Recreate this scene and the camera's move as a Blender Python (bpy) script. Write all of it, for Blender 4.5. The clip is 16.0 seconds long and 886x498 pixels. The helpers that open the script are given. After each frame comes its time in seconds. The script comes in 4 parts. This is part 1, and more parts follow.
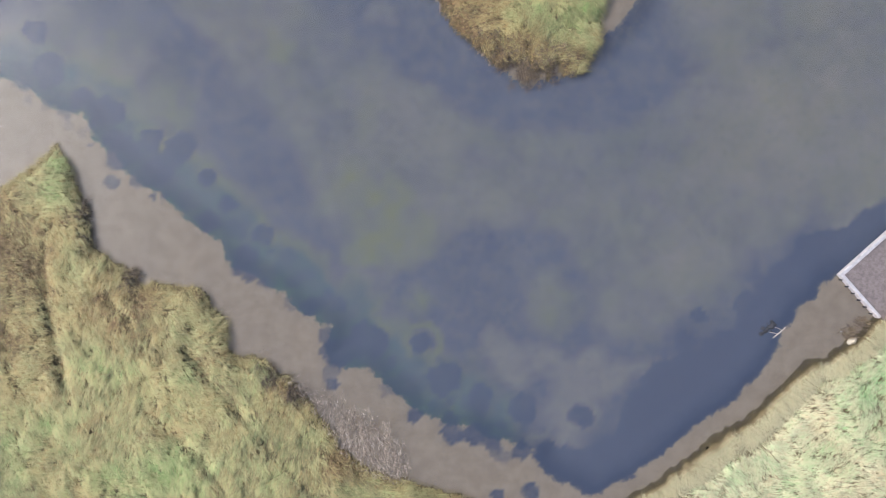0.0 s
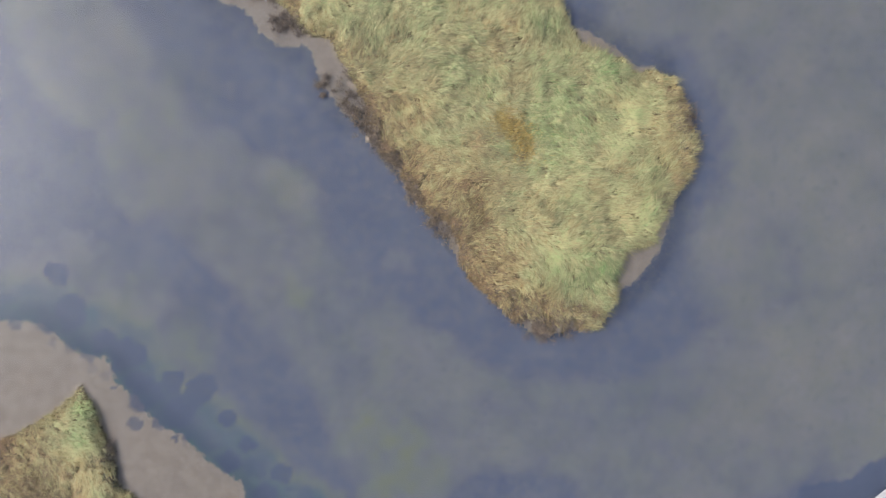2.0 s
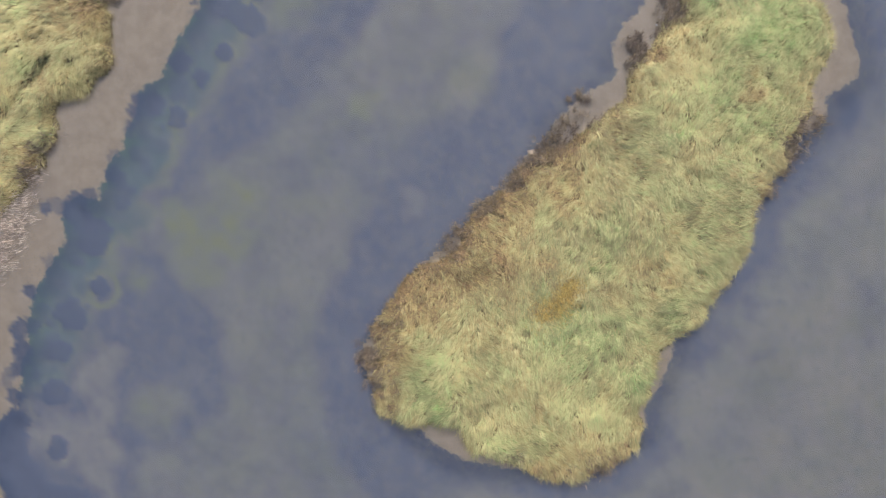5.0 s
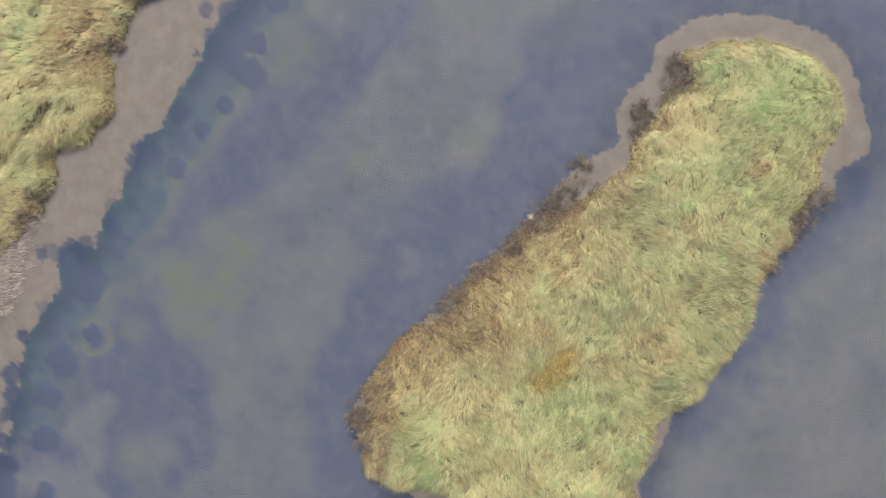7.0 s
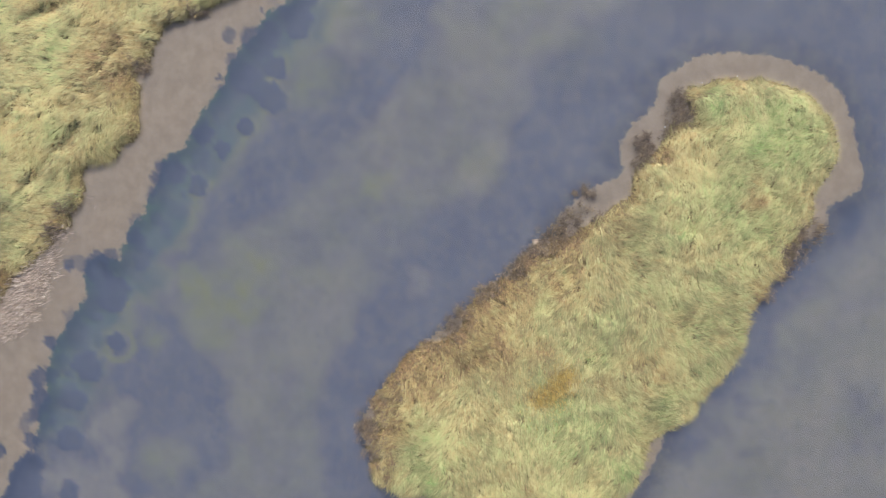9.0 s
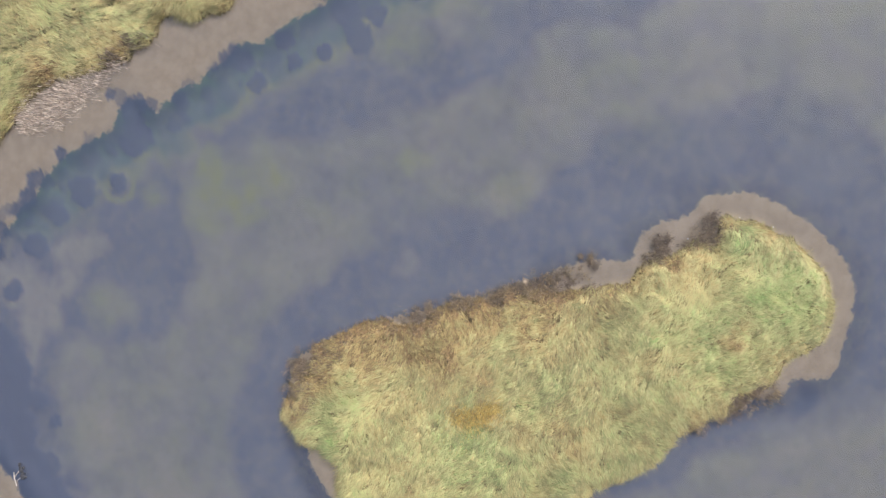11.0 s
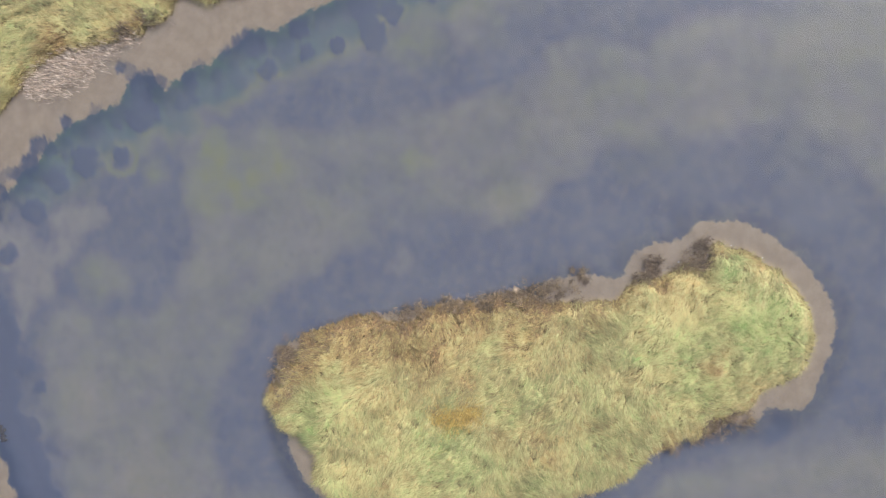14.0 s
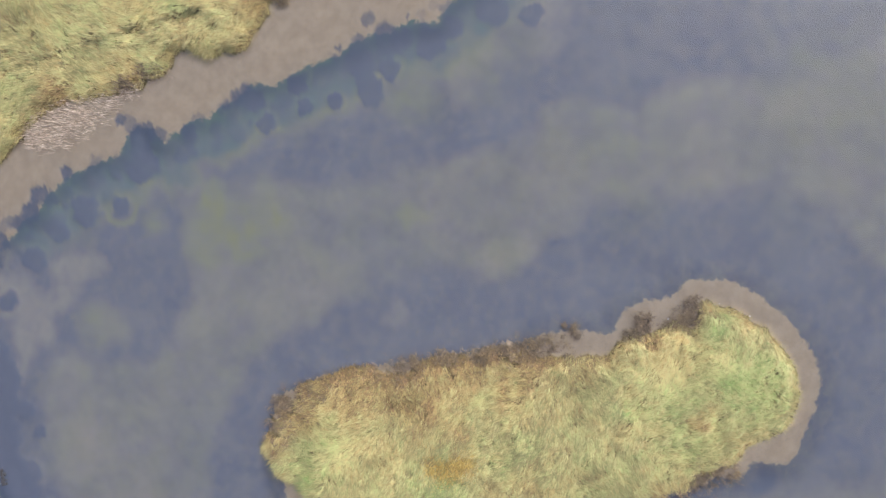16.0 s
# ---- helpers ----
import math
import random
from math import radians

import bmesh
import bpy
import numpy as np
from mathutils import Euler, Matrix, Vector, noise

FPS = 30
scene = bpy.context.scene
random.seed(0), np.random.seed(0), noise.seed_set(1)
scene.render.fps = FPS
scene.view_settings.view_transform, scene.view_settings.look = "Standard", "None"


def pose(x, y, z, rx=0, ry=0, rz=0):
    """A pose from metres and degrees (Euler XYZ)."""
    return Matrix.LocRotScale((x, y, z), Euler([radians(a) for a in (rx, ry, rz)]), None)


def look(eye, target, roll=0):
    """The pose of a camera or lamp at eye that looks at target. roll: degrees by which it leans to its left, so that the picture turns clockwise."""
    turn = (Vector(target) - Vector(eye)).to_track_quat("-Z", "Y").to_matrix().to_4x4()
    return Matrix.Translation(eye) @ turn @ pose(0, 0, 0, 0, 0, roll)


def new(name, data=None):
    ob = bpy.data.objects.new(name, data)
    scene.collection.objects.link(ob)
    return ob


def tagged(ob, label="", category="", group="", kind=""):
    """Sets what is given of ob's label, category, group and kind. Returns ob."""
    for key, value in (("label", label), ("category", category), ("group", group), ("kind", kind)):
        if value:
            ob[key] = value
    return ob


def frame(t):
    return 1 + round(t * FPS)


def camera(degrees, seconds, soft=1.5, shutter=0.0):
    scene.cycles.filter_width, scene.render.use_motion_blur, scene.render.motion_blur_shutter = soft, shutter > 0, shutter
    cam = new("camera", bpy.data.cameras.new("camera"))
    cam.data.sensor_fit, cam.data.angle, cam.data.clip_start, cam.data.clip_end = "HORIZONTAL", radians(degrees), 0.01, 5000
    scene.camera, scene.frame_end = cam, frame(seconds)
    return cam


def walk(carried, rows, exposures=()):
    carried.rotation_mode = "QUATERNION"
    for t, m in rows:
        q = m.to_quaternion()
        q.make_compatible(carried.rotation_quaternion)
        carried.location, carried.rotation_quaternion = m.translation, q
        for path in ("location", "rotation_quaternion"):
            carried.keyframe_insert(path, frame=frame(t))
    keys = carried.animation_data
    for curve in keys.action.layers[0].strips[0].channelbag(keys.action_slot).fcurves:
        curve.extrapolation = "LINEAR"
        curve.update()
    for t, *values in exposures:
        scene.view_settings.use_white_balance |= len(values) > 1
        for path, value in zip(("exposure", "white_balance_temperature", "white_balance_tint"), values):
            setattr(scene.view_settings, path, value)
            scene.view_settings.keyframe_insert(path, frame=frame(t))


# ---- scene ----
cam = camera(70.0, 16.0, 1.15)
ROWS = [
    (0, 0.794, 0.158, 40.536, 0.477, -0.050, 0.451),
    (0.5, 0.209, 4.831, 40.650, -0.172, -0.344, 0.035),
    (1, -0.163, 10.657, 40.601, -1.254, -0.300, 0.624),
    (1.5, -0.321, 16.293, 40.483, -3.254, -0.066, 0.752),
    (2, -0.102, 19.546, 40.617, -3.944, 0.587, 1.490),
    (2.5, -0.241, 20.528, 40.695, -4.010, 0.706, 2.671),
    (3, -0.502, 20.055, 40.563, -3.684, 1.094, 14.285),
    (3.2, -0.492, 19.591, 40.533, -3.576, 1.372, 23.323),
    (3.5, -1.012, 19.494, 40.488, -3.415, 1.790, 41.759),
    (3.7, -0.974, 19.246, 40.440, -3.137, 2.280, 55.900),
    (4, -1.140, 19.398, 40.369, -2.719, 3.017, 74.335),
    (4.2, -1.248, 19.429, 40.295, -2.604, 3.004, 77.790),
    (6.3, -3.367, 21.418, 39.035, -3.005, 4.941, 84.614),
    (6.5, -3.769, 21.398, 38.999, -2.747, 4.860, 84.539),
    (7, -5.059, 21.445, 38.987, -2.036, 4.752, 84.308),
    (7.5, -6.158, 21.558, 39.130, -2.029, 4.818, 84.470),
    (8, -6.744, 21.553, 39.596, -2.356, 4.833, 84.756),
    (8.2, -6.856, 21.553, 39.792, -2.497, 4.895, 84.850),
    (10.3, -7.871, 21.498, 41.954, -3.074, 5.748, 96.011),
    (10.5, -7.919, 21.597, 41.938, -2.517, 6.054, 102.212),
    (11, -8.096, 21.606, 42.007, -1.531, 6.269, 112.643),
    (11.5, -8.041, 21.717, 41.936, -1.054, 6.284, 114.921),
    (12, -8.057, 21.620, 41.940, -1.075, 6.137, 116.086),
    (12.5, -8.148, 21.494, 42.024, -1.275, 6.070, 116.833),
    (13, -8.266, 21.356, 42.139, -1.516, 5.941, 117.423),
    (13.5, -8.424, 21.333, 42.274, -1.780, 5.906, 117.727),
    (14, -8.772, 21.152, 42.538, -1.886, 5.725, 117.634),
    (14.5, -9.640, 20.632, 42.797, -1.609, 5.522, 117.447),
    (15, -10.798, 19.803, 42.962, -1.528, 5.167, 117.434),
    (15.5, -11.689, 19.380, 42.970, -1.677, 5.051, 117.655),
    (16, -12.437, 19.372, 43.190, -2.278, 5.373, 118.005),
]
walk(cam, [(t, pose(x, y, z, rx, ry, rz)) for t, x, y, z, rx, ry, rz in ROWS], [(0, 0.71, 6000, 10), (1.5, 0.73, 5950, 10), (2.0, 0.64, 5950, 10), (2.5, 0.48, 5950, 10), (3.5, 0.52, 6150, 10), (4, 0.69, 6250, 10), (8, 0.82, 6300, 10), (11, 0.92, 6380, 10), (16, 0.96, 6450, 10)])

# ---- light: an overcast day ----
world = bpy.data.worlds.new("sky")
scene.world = world
world.use_nodes = True
wn = world.node_tree
sky = wn.nodes.new("ShaderNodeTexSky")
sky.sky_type, sky.sun_disc = "NISHITA", False
sky.sun_elevation, sky.sun_rotation = radians(42), radians(280)
sky.air_density, sky.dust_density, sky.ozone_density = 1.0, 4.0, 1.0
wn.links.new(sky.outputs[0], wn.nodes["Background"].inputs[0])
wn.nodes["Background"].inputs[1].default_value = 0.15
sun = new("sun", bpy.data.lights.new("sun", "SUN"))
sun.data.energy, sun.data.angle, sun.data.color = 1.5, radians(35), (1.0, 0.97, 0.92)
sun.matrix_world = look((-33.0, 5.8, 30.2), (0, 0, 0))


# ---- numeric helpers ----
def lattice(ix, iy, seed):
    n = (ix.astype(np.int64) * 374761393 + iy.astype(np.int64) * 668265263 + seed * 982451653) & 0x7FFFFFFF
    n = ((n ^ (n >> 13)) * 1274126177) & 0x7FFFFFFF
    return ((n ^ (n >> 16)) & 0xFFFF) / 65535.0


def vnoise(x, y, size, seed):
    """Smooth noise from 0 to 1 with features of that size in metres."""
    x, y = x / size, y / size
    ix, iy = np.floor(x), np.floor(y)
    u, v = x - ix, y - iy
    u, v = u * u * (3 - 2 * u), v * v * (3 - 2 * v)
    a, b = lattice(ix, iy, seed), lattice(ix + 1, iy, seed)
    c, d = lattice(ix, iy + 1, seed), lattice(ix + 1, iy + 1, seed)
    return (a * (1 - u) + b * u) * (1 - v) + (c * (1 - u) + d * u) * v


def fbm(x, y, size, seed, octaves=3):
    """Layered noise, about -1 to 1."""
    total, gain, norm = 0.0, 1.0, 0.0
    for k in range(octaves):
        total = total + gain * (2 * vnoise(x, y, size / 2**k, seed + 17 * k) - 1)
        norm, gain = norm + gain, gain * 0.55
    return total / norm * 1.4


def smooth(v, lo=0.0, hi=1.0):
    v = np.clip((v - lo) / (hi - lo), 0, 1)
    return v * v * (3 - 2 * v)


def rounded(points, steps=5):
    """A closed smooth line through a few control points."""
    p = np.array(points, float)
    a, b, c, d = np.roll(p, 1, 0), p, np.roll(p, -1, 0), np.roll(p, -2, 0)
    t = (np.arange(steps) / steps)[None, :, None]
    a, b, c, d = a[:, None], b[:, None], c[:, None], d[:, None]
    q = 0.5 * (2 * b + (c - a) * t + (2 * a - 5 * b + 4 * c - d) * t**2 + (3 * b - a - 3 * c + d) * t**3)
    return q.reshape(-1, 2)


def inside(x, y, line):
    """Signed distance to a closed line: positive inside it."""
    best, odd = np.full(x.shape, 1e9), np.zeros(x.shape, bool)
    for (ax, ay), (bx, by) in zip(line, np.roll(line, -1, 0)):
        dx, dy = bx - ax, by - ay
        t = np.clip(((x - ax) * dx + (y - ay) * dy) / (dx * dx + dy * dy + 1e-12), 0, 1)
        best = np.minimum(best, (x - ax - t * dx) ** 2 + (y - ay - t * dy) ** 2)
        if ay != by:
            odd ^= ((ay > y) != (by > y)) & (x < ax + (y - ay) * dx / dy)
    return np.where(odd, 1, -1) * np.sqrt(best)


def spots(x, y, some):
    """The strongest of soft round patches (x, y, radius, amount)."""
    v = np.zeros(x.shape)
    for cx, cy, r, amount in some:
        v = np.maximum(v, amount * np.exp(-(((x - cx) ** 2 + (y - cy) ** 2) / r**2) ** 1.5))
    return v


# ---- plan: the shores ----
ISLAND = rounded([(-13.9, 33.6), (-14.2, 34.7), (-14.4, 36.3), (-14.3, 37.8), (-13.7, 39.3), (-13, 40.7), (-12.1, 41.5), (-10.9, 42), (-9.6, 42.2), (-8.7, 41.8),
                  (-7.8, 41), (-6.5, 40.5), (-5.1, 40.1), (-3.3, 39.3), (-2.1, 37.8), (-1.2, 37.4), (-0.1, 36.4), (1.7, 35.8), (3.2, 34.9), (4.3, 34.1), (5.1, 32.9),
                  (6, 32.8), (6.9, 31.4), (7.6, 30), (8.8, 29.3), (10.3, 28.9), (11.4, 28), (12.5, 28.3), (14, 27.5), (14.8, 25.6), (15.3, 23.8), (14.8, 21.4),
                  (13.7, 19.6), (13.2, 18.9), (12.6, 17.3), (11.3, 17.1), (10.8, 16.2), (10.7, 14.7), (10.2, 13.2), (9.5, 12.3), (9.5, 12), (8.1, 11.5), (6.1, 11.3),
                  (4.9, 11.9), (3.8, 12.7), (2.9, 13.4), (1.7, 14.6), (0.8, 15.6), (-0.2, 17.2), (-1, 18.1), (-2.2, 19.9), (-3.4, 21.7), (-4.2, 22.6), (-5.4, 23.9),
                  (-5.4, 25.7), (-6.5, 27.5), (-7.9, 29.8), (-9.6, 30.4), (-10.5, 31.8), (-11.9, 32.6), (-12.3, 34)])
POND = rounded([(-27.4, 4.1), (-26.3, 5), (-25.1, 5.7), (-24.4, 6.6), (-24.1, 7.2), (-23.5, 6.1), (-23.1, 5.4), (-22.9, 4.3), (-22, 3.2), (-22, 1.8), (-21.6, 0.4),
                (-20.5, -0.5), (-18.9, -1.2), (-18.9, -2), (-18, -2.1), (-16.5, -2.2), (-14.7, -2.2), (-14, -3.4), (-13.3, -4.4), (-12.9, -5.9), (-12.2, -6.6),
                (-10.7, -6.7), (-9.5, -7.8), (-8.4, -8.3), (-8, -9), (-7.1, -10.3), (-6, -11.5), (-5.7, -12.4), (-3.9, -13.7), (-1.3, -14.4), (0.8, -15.1), (3, -15.6),
                (8, -17.3), (13.9, -15.4), (16, -14.1), (17.4, -13), (19.5, -11.5), (20.9, -10.7), (23, -8.7), (24.4, -7.4), (25.5, -6.9), (26.5, -6.2), (27.6, -5.5),
                (28.7, -4.4), (35.5, 2.7), (52, 12), (60, 40), (50, 75), (0, 84), (-60, 70), (-70, 30), (-52, 3), (-36, 0.5), (-30.5, 2.8)])
DEEP = rounded([(-27.9, 11.3), (-26.4, 10.9), (-25, 9.9), (-23.5, 9.1), (-22.2, 8.6), (-21.6, 7.5), (-20.4, 6.2), (-18.9, 4.8), (-17.2, 3.7), (-16.1, 2.8),
                (-14.6, 1.7), (-13.5, 0.8), (-13, -0.5), (-12.2, -1), (-11.3, -1.5), (-9.5, -2.3), (-8.4, -3.5), (-7.3, -4.1), (-6.2, -4.6), (-6.7, -6.1),
                (-6.2, -7.1), (-4.9, -7.3), (-4, -7.2), (-2.5, -8.4), (-1.6, -9), (-0.9, -10), (0.4, -10.3), (1.5, -10.8), (2.6, -10.8), (3.7, -11.5), (5.1, -11.6),
                (5.9, -12.2), (6.8, -12.2), (7, -13.3), (8.3, -14.3), (9.2, -14.7), (10.6, -15.1), (12.4, -14.3), (13.5, -13.7), (14.6, -12.8), (16.1, -11.4),
                (17.5, -10.4), (19.1, -9.3), (20.4, -8.1), (22.2, -6.2), (22.6, -4.8), (23.3, -4), (23.5, -3.1), (24.8, -2.4), (25.1, -1.5), (26.4, -1), (32, 3.3),
                (50, 14), (57, 40), (47, 72), (0, 80), (-57, 67), (-66, 30), (-50, 14), (-33, 11.2)])
APRON = rounded([(-5.7, 25.7), (-7, 25.3), (-7.9, 26.4), (-8.9, 28.1), (-9.4, 29.3), (-10.8, 29.2), (-11.9, 29.8), (-12.7, 30.7), (-13.6, 31.7), (-14.7, 31.9),
                 (-15.7, 33.3), (-16.2, 35), (-16.1, 37.3), (-15.4, 39.4), (-14.5, 41.3), (-13.4, 42.4), (-12.2, 43), (-10.5, 43.3), (-8.9, 43.5), (-7.7, 43.6),
                 (-7.0, 43.1), (-6.7, 42.3), (-6.1, 41.5), (-5.1, 41.2), (-4.5, 40.2), (-8.3, 39.2), (-9.9, 34.4), (-6.6, 29.9)])
SPIT_SOUTH = rounded([(10.6, 13.8), (11.3, 14.4), (12.2, 15.1), (13.3, 16.7), (14, 18.7), (14.2, 20), (12.9, 19.8), (11.2, 18.3), (10.3, 16)])
SPIT_EAST = rounded([(7.7, 30.8), (8.6, 30.5), (10.1, 29.6), (11.6, 28.6), (12.7, 28.6), (12.4, 27.3), (10.2, 27.5), (7.2, 29.9)])
# round hollows full of dark weed: x, y, radius
HOLLOWS = [(0.9, -7.9, 1.12), (-0.5, -5.6, 0.67), (-6.2, -8.2, 0.49), (-5.1, -6, 0.9), (-5.9, -6.7, 0.64), (-6.3, -5.7, 0.45), (-1, -10.2, 0.49), (1.4, -11.4, 0.6),
           (3.1, -11.3, 0.75), (4.2, -12, 0.56), (6, -12.3, 0.56), (20.5, -3.1, 1.05), (17.4, -3.6, 0.56), (16.6, -5.3, 0.67), (-17.7, 5.3, 1.05), (-19.8, 6.6, 1.05),
           (-18.2, 7.5, 0.75), (-20.6, 7.6, 0.67), (-21.1, 9.1, 1.05), (-14.5, 5.1, 0.64), (-16.3, 6.9, 1.05), (-14.3, 2.1, 0.67), (-13.2, 3.3, 0.6), (-11.8, -0.3, 0.9),
           (-11.3, -1, 0.53), (-10.6, -1.7, 0.38), (-7.8, -3.2, 0.56), (-24.8, 11.9, 1.05), (-25.8, 14.4, 0.82), (-10.8, 1.3, 0.75), (-22.6, 10, 0.75),
           (3.3, -9.1, 0.82), (6.1, -9.8, 0.9), (9.9, -10.2, 0.82), (7.5, -12.5, 0.75), (6.6, -15, 0.56), (4.5, -15.3, 0.45), (-3.7, -5.5, 0.97), (-4.4, -5, 0.75)]


# bays of bare mud in the island's scrubby edge
GAPS = [(0.2, 17.8, 0.6, 0.7), (6.7, 11.9, 0.7, 0.8), (7.9, 12.1, 0.5, 0.8), (-0.6, 18, 0.9, 1), (0.2, 16.9, 0.6, 0.8), (5.5, 11.7, 0.8, 1), (6.9, 11.9, 0.5, 0.9), (-5.3, 24.2, 0.4, 0.8), (-3.6, 22, 0.4, 0.7)]


def fields(x, y):
    """Land (distance inland), shoal (distance into the shallows) and weed (0 to 1) over the plan."""
    rag = 0.16 * fbm(x, y, 1.6, 5) + 0.20 * fbm(x, y, 0.55, 9)
    bays = spots(x, y, GAPS)
    rim = inside(x, y, ISLAND) + rag
    isle = rim - 1.5 * bays * (0.8 + 0.5 * fbm(x, y, 0.6, 12))
    bank = -inside(x, y, POND) + rag
    lobes = 0.14 * fbm(x, y, 1.5, 21, 2) + 0.12 * fbm(x, y, 0.5, 23, 2)
    shoal = -inside(x, y, DEEP) + lobes
    for flat in (APRON, SPIT_SOUTH, SPIT_EAST):
        shoal = np.maximum(shoal, inside(x, y, flat) + 0.35 * lobes)
    shoal = np.where((bays > 0.3) & (rim > -0.1), np.maximum(shoal, bays), shoal)
    hollow = np.zeros(x.shape)
    for cx, cy, r in HOLLOWS:
        d = np.hypot(x - cx, y - cy) + 0.30 * r * fbm(x, y, 0.8, 31) + 0.10 * fbm(x, y, 0.35, 33, 2)
        hollow = np.maximum(hollow, smooth(1.0 - d / r, -0.22, 0.12))
    return isle, bank, shoal, hollow


# ---- materials ----
def material(name):
    m = bpy.data.materials.new(name)
    m.use_nodes = True
    nt = m.node_tree
    bsdf = nt.nodes["Principled BSDF"]
    return m, nt, bsdf


def node(nt, kind, **values):
    n = nt.nodes.new("ShaderNode" + kind)
    for k, v in values.items():
        n.inputs[k.replace("_", " ")].default_value = v
    return n


def mixed(nt, fac, a, b, blend="MIX"):
    """A colour mix; fac, a and b are sockets or values."""
    n = nt.nodes.new("ShaderNodeMix")
    n.data_type, n.blend_type = "RGBA", blend
    for sock, v in ((n.inputs[0], fac), (n.inputs[6], a), (n.inputs[7], b)):
        if isinstance(v, (int, float)):
            sock.default_value = v
        elif isinstance(v, tuple):
            sock.default_value = (*v, 1)
        else:
            nt.links.new(v, sock)
    return n.outputs[2]


def math_node(nt, op, a, b=0.0):
    n = nt.nodes.new("ShaderNodeMath")
    n.operation = op
    for sock, v in ((n.inputs[0], a), (n.inputs[1], b)):
        if isinstance(v, (int, float)):
            sock.default_value = v
        else:
            nt.links.new(v, sock)
    return n.outputs[0]


def ranged(nt, v, lo, hi, a=0.0, b=1.0):
    n = nt.nodes.new("ShaderNodeMapRange")
    n.interpolation_type = "SMOOTHSTEP"
    for k, w in zip((1, 2, 3, 4), (lo, hi, a, b)):
        n.inputs[k].default_value = w
    nt.links.new(v, n.inputs[0])
    return n.outputs[0]


def attr(nt, name):
    n = nt.nodes.new("ShaderNodeAttribute")
    n.attribute_name = name
    return n.outputs["Fac"]


def grain(nt, scale, detail=4.0, rough=0.6):
    n = node(nt, "TexNoise", Scale=scale, Detail=detail, Roughness=rough)
    geo = nt.nodes.new("ShaderNodeNewGeometry")
    nt.links.new(geo.outputs["Position"], n.inputs["Vector"])
    return n.outputs["Fac"]


def bumped(nt, bsdf, height, strength, distance):
    b = node(nt, "Bump", Strength=strength, Distance=distance)
    nt.links.new(height, b.inputs["Height"])
    nt.links.new(b.outputs[0], bsdf.inputs["Normal"])


def plain(name, colour, rough=0.8, scale=6.0, vary=0.35, bump=0.3):
    m, nt, bsdf = material(name)
    g = grain(nt, scale, 5)
    dark = tuple(c * (1 - vary) for c in colour)
    light = tuple(min(1, c * (1 + vary)) for c in colour)
    fine = grain(nt, scale * 9, 3)
    nt.links.new(mixed(nt, ranged(nt, fine, 0.3, 0.7, 0, 0.35), mixed(nt, ranged(nt, g, 0.3, 0.7), dark, light), dark), bsdf.inputs["Base Color"])
    bsdf.inputs["Roughness"].default_value = rough
    bumped(nt, bsdf, fine, bump, 0.01)
    return m


def ground_material():
    m, nt, bsdf = material("ground_soil_and_silt")
    big, mid, fine = grain(nt, 0.22, 3), grain(nt, 1.1, 4), grain(nt, 9, 5)
    # Deep colours carry the blue-grey haze of water and sky, painted into the bed.
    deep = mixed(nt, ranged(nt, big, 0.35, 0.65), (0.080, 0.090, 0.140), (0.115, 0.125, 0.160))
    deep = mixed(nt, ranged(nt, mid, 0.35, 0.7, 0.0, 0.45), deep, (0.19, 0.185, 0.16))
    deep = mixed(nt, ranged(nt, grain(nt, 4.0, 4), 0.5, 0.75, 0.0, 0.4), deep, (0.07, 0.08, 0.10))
    deep = mixed(nt, attr(nt, "silt"), deep, (0.385, 0.325, 0.22))
    deep = mixed(nt, ranged(nt, grain(nt, 5.5, 5, 0.7), 0.52, 0.72, 0.0, 0.35), deep, (0.33, 0.27, 0.17))
    deep = mixed(nt, ranged(nt, grain(nt, 2.1, 5, 0.7), 0.50, 0.70, 0.0, 0.30), deep, (0.10, 0.125, 0.12))
    deep = mixed(nt, attr(nt, "algae"), deep, (0.27, 0.275, 0.075))
    deep = mixed(nt, math_node(nt, "MULTIPLY", attr(nt, "teal"), 0.9), deep, (0.085, 0.148, 0.125))
    tan = mixed(nt, ranged(nt, mid, 0.3, 0.7), (0.332, 0.259, 0.184), (0.398, 0.315, 0.227))
    tan = mixed(nt, ranged(nt, fine, 0.5, 0.75, 0, 0.35), tan, (0.25, 0.195, 0.145))
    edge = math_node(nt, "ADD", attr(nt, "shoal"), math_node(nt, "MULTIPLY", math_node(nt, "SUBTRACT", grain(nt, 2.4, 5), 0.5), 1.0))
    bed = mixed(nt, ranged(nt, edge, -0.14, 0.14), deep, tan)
    ragged = math_node(nt, "ADD", attr(nt, "weed"), math_node(nt, "MULTIPLY", math_node(nt, "SUBTRACT", grain(nt, 3.2, 4), 0.5), 0.2))
    bed = mixed(nt, ranged(nt, ragged, 0.05, 1.05, 0.0, 0.95), bed, (0.062, 0.082, 0.135))
    soil = mixed(nt, ranged(nt, mid, 0.3, 0.7), (0.105, 0.078, 0.034), (0.155, 0.115, 0.052))
    col = mixed(nt, ranged(nt, attr(nt, "soil"), 0.1, 0.6), bed, soil)
    nt.links.new(col, bsdf.inputs["Base Color"])
    bsdf.inputs["Roughness"].default_value = 0.75
    bumped(nt, bsdf, fine, 0.4, 0.03)
    return m


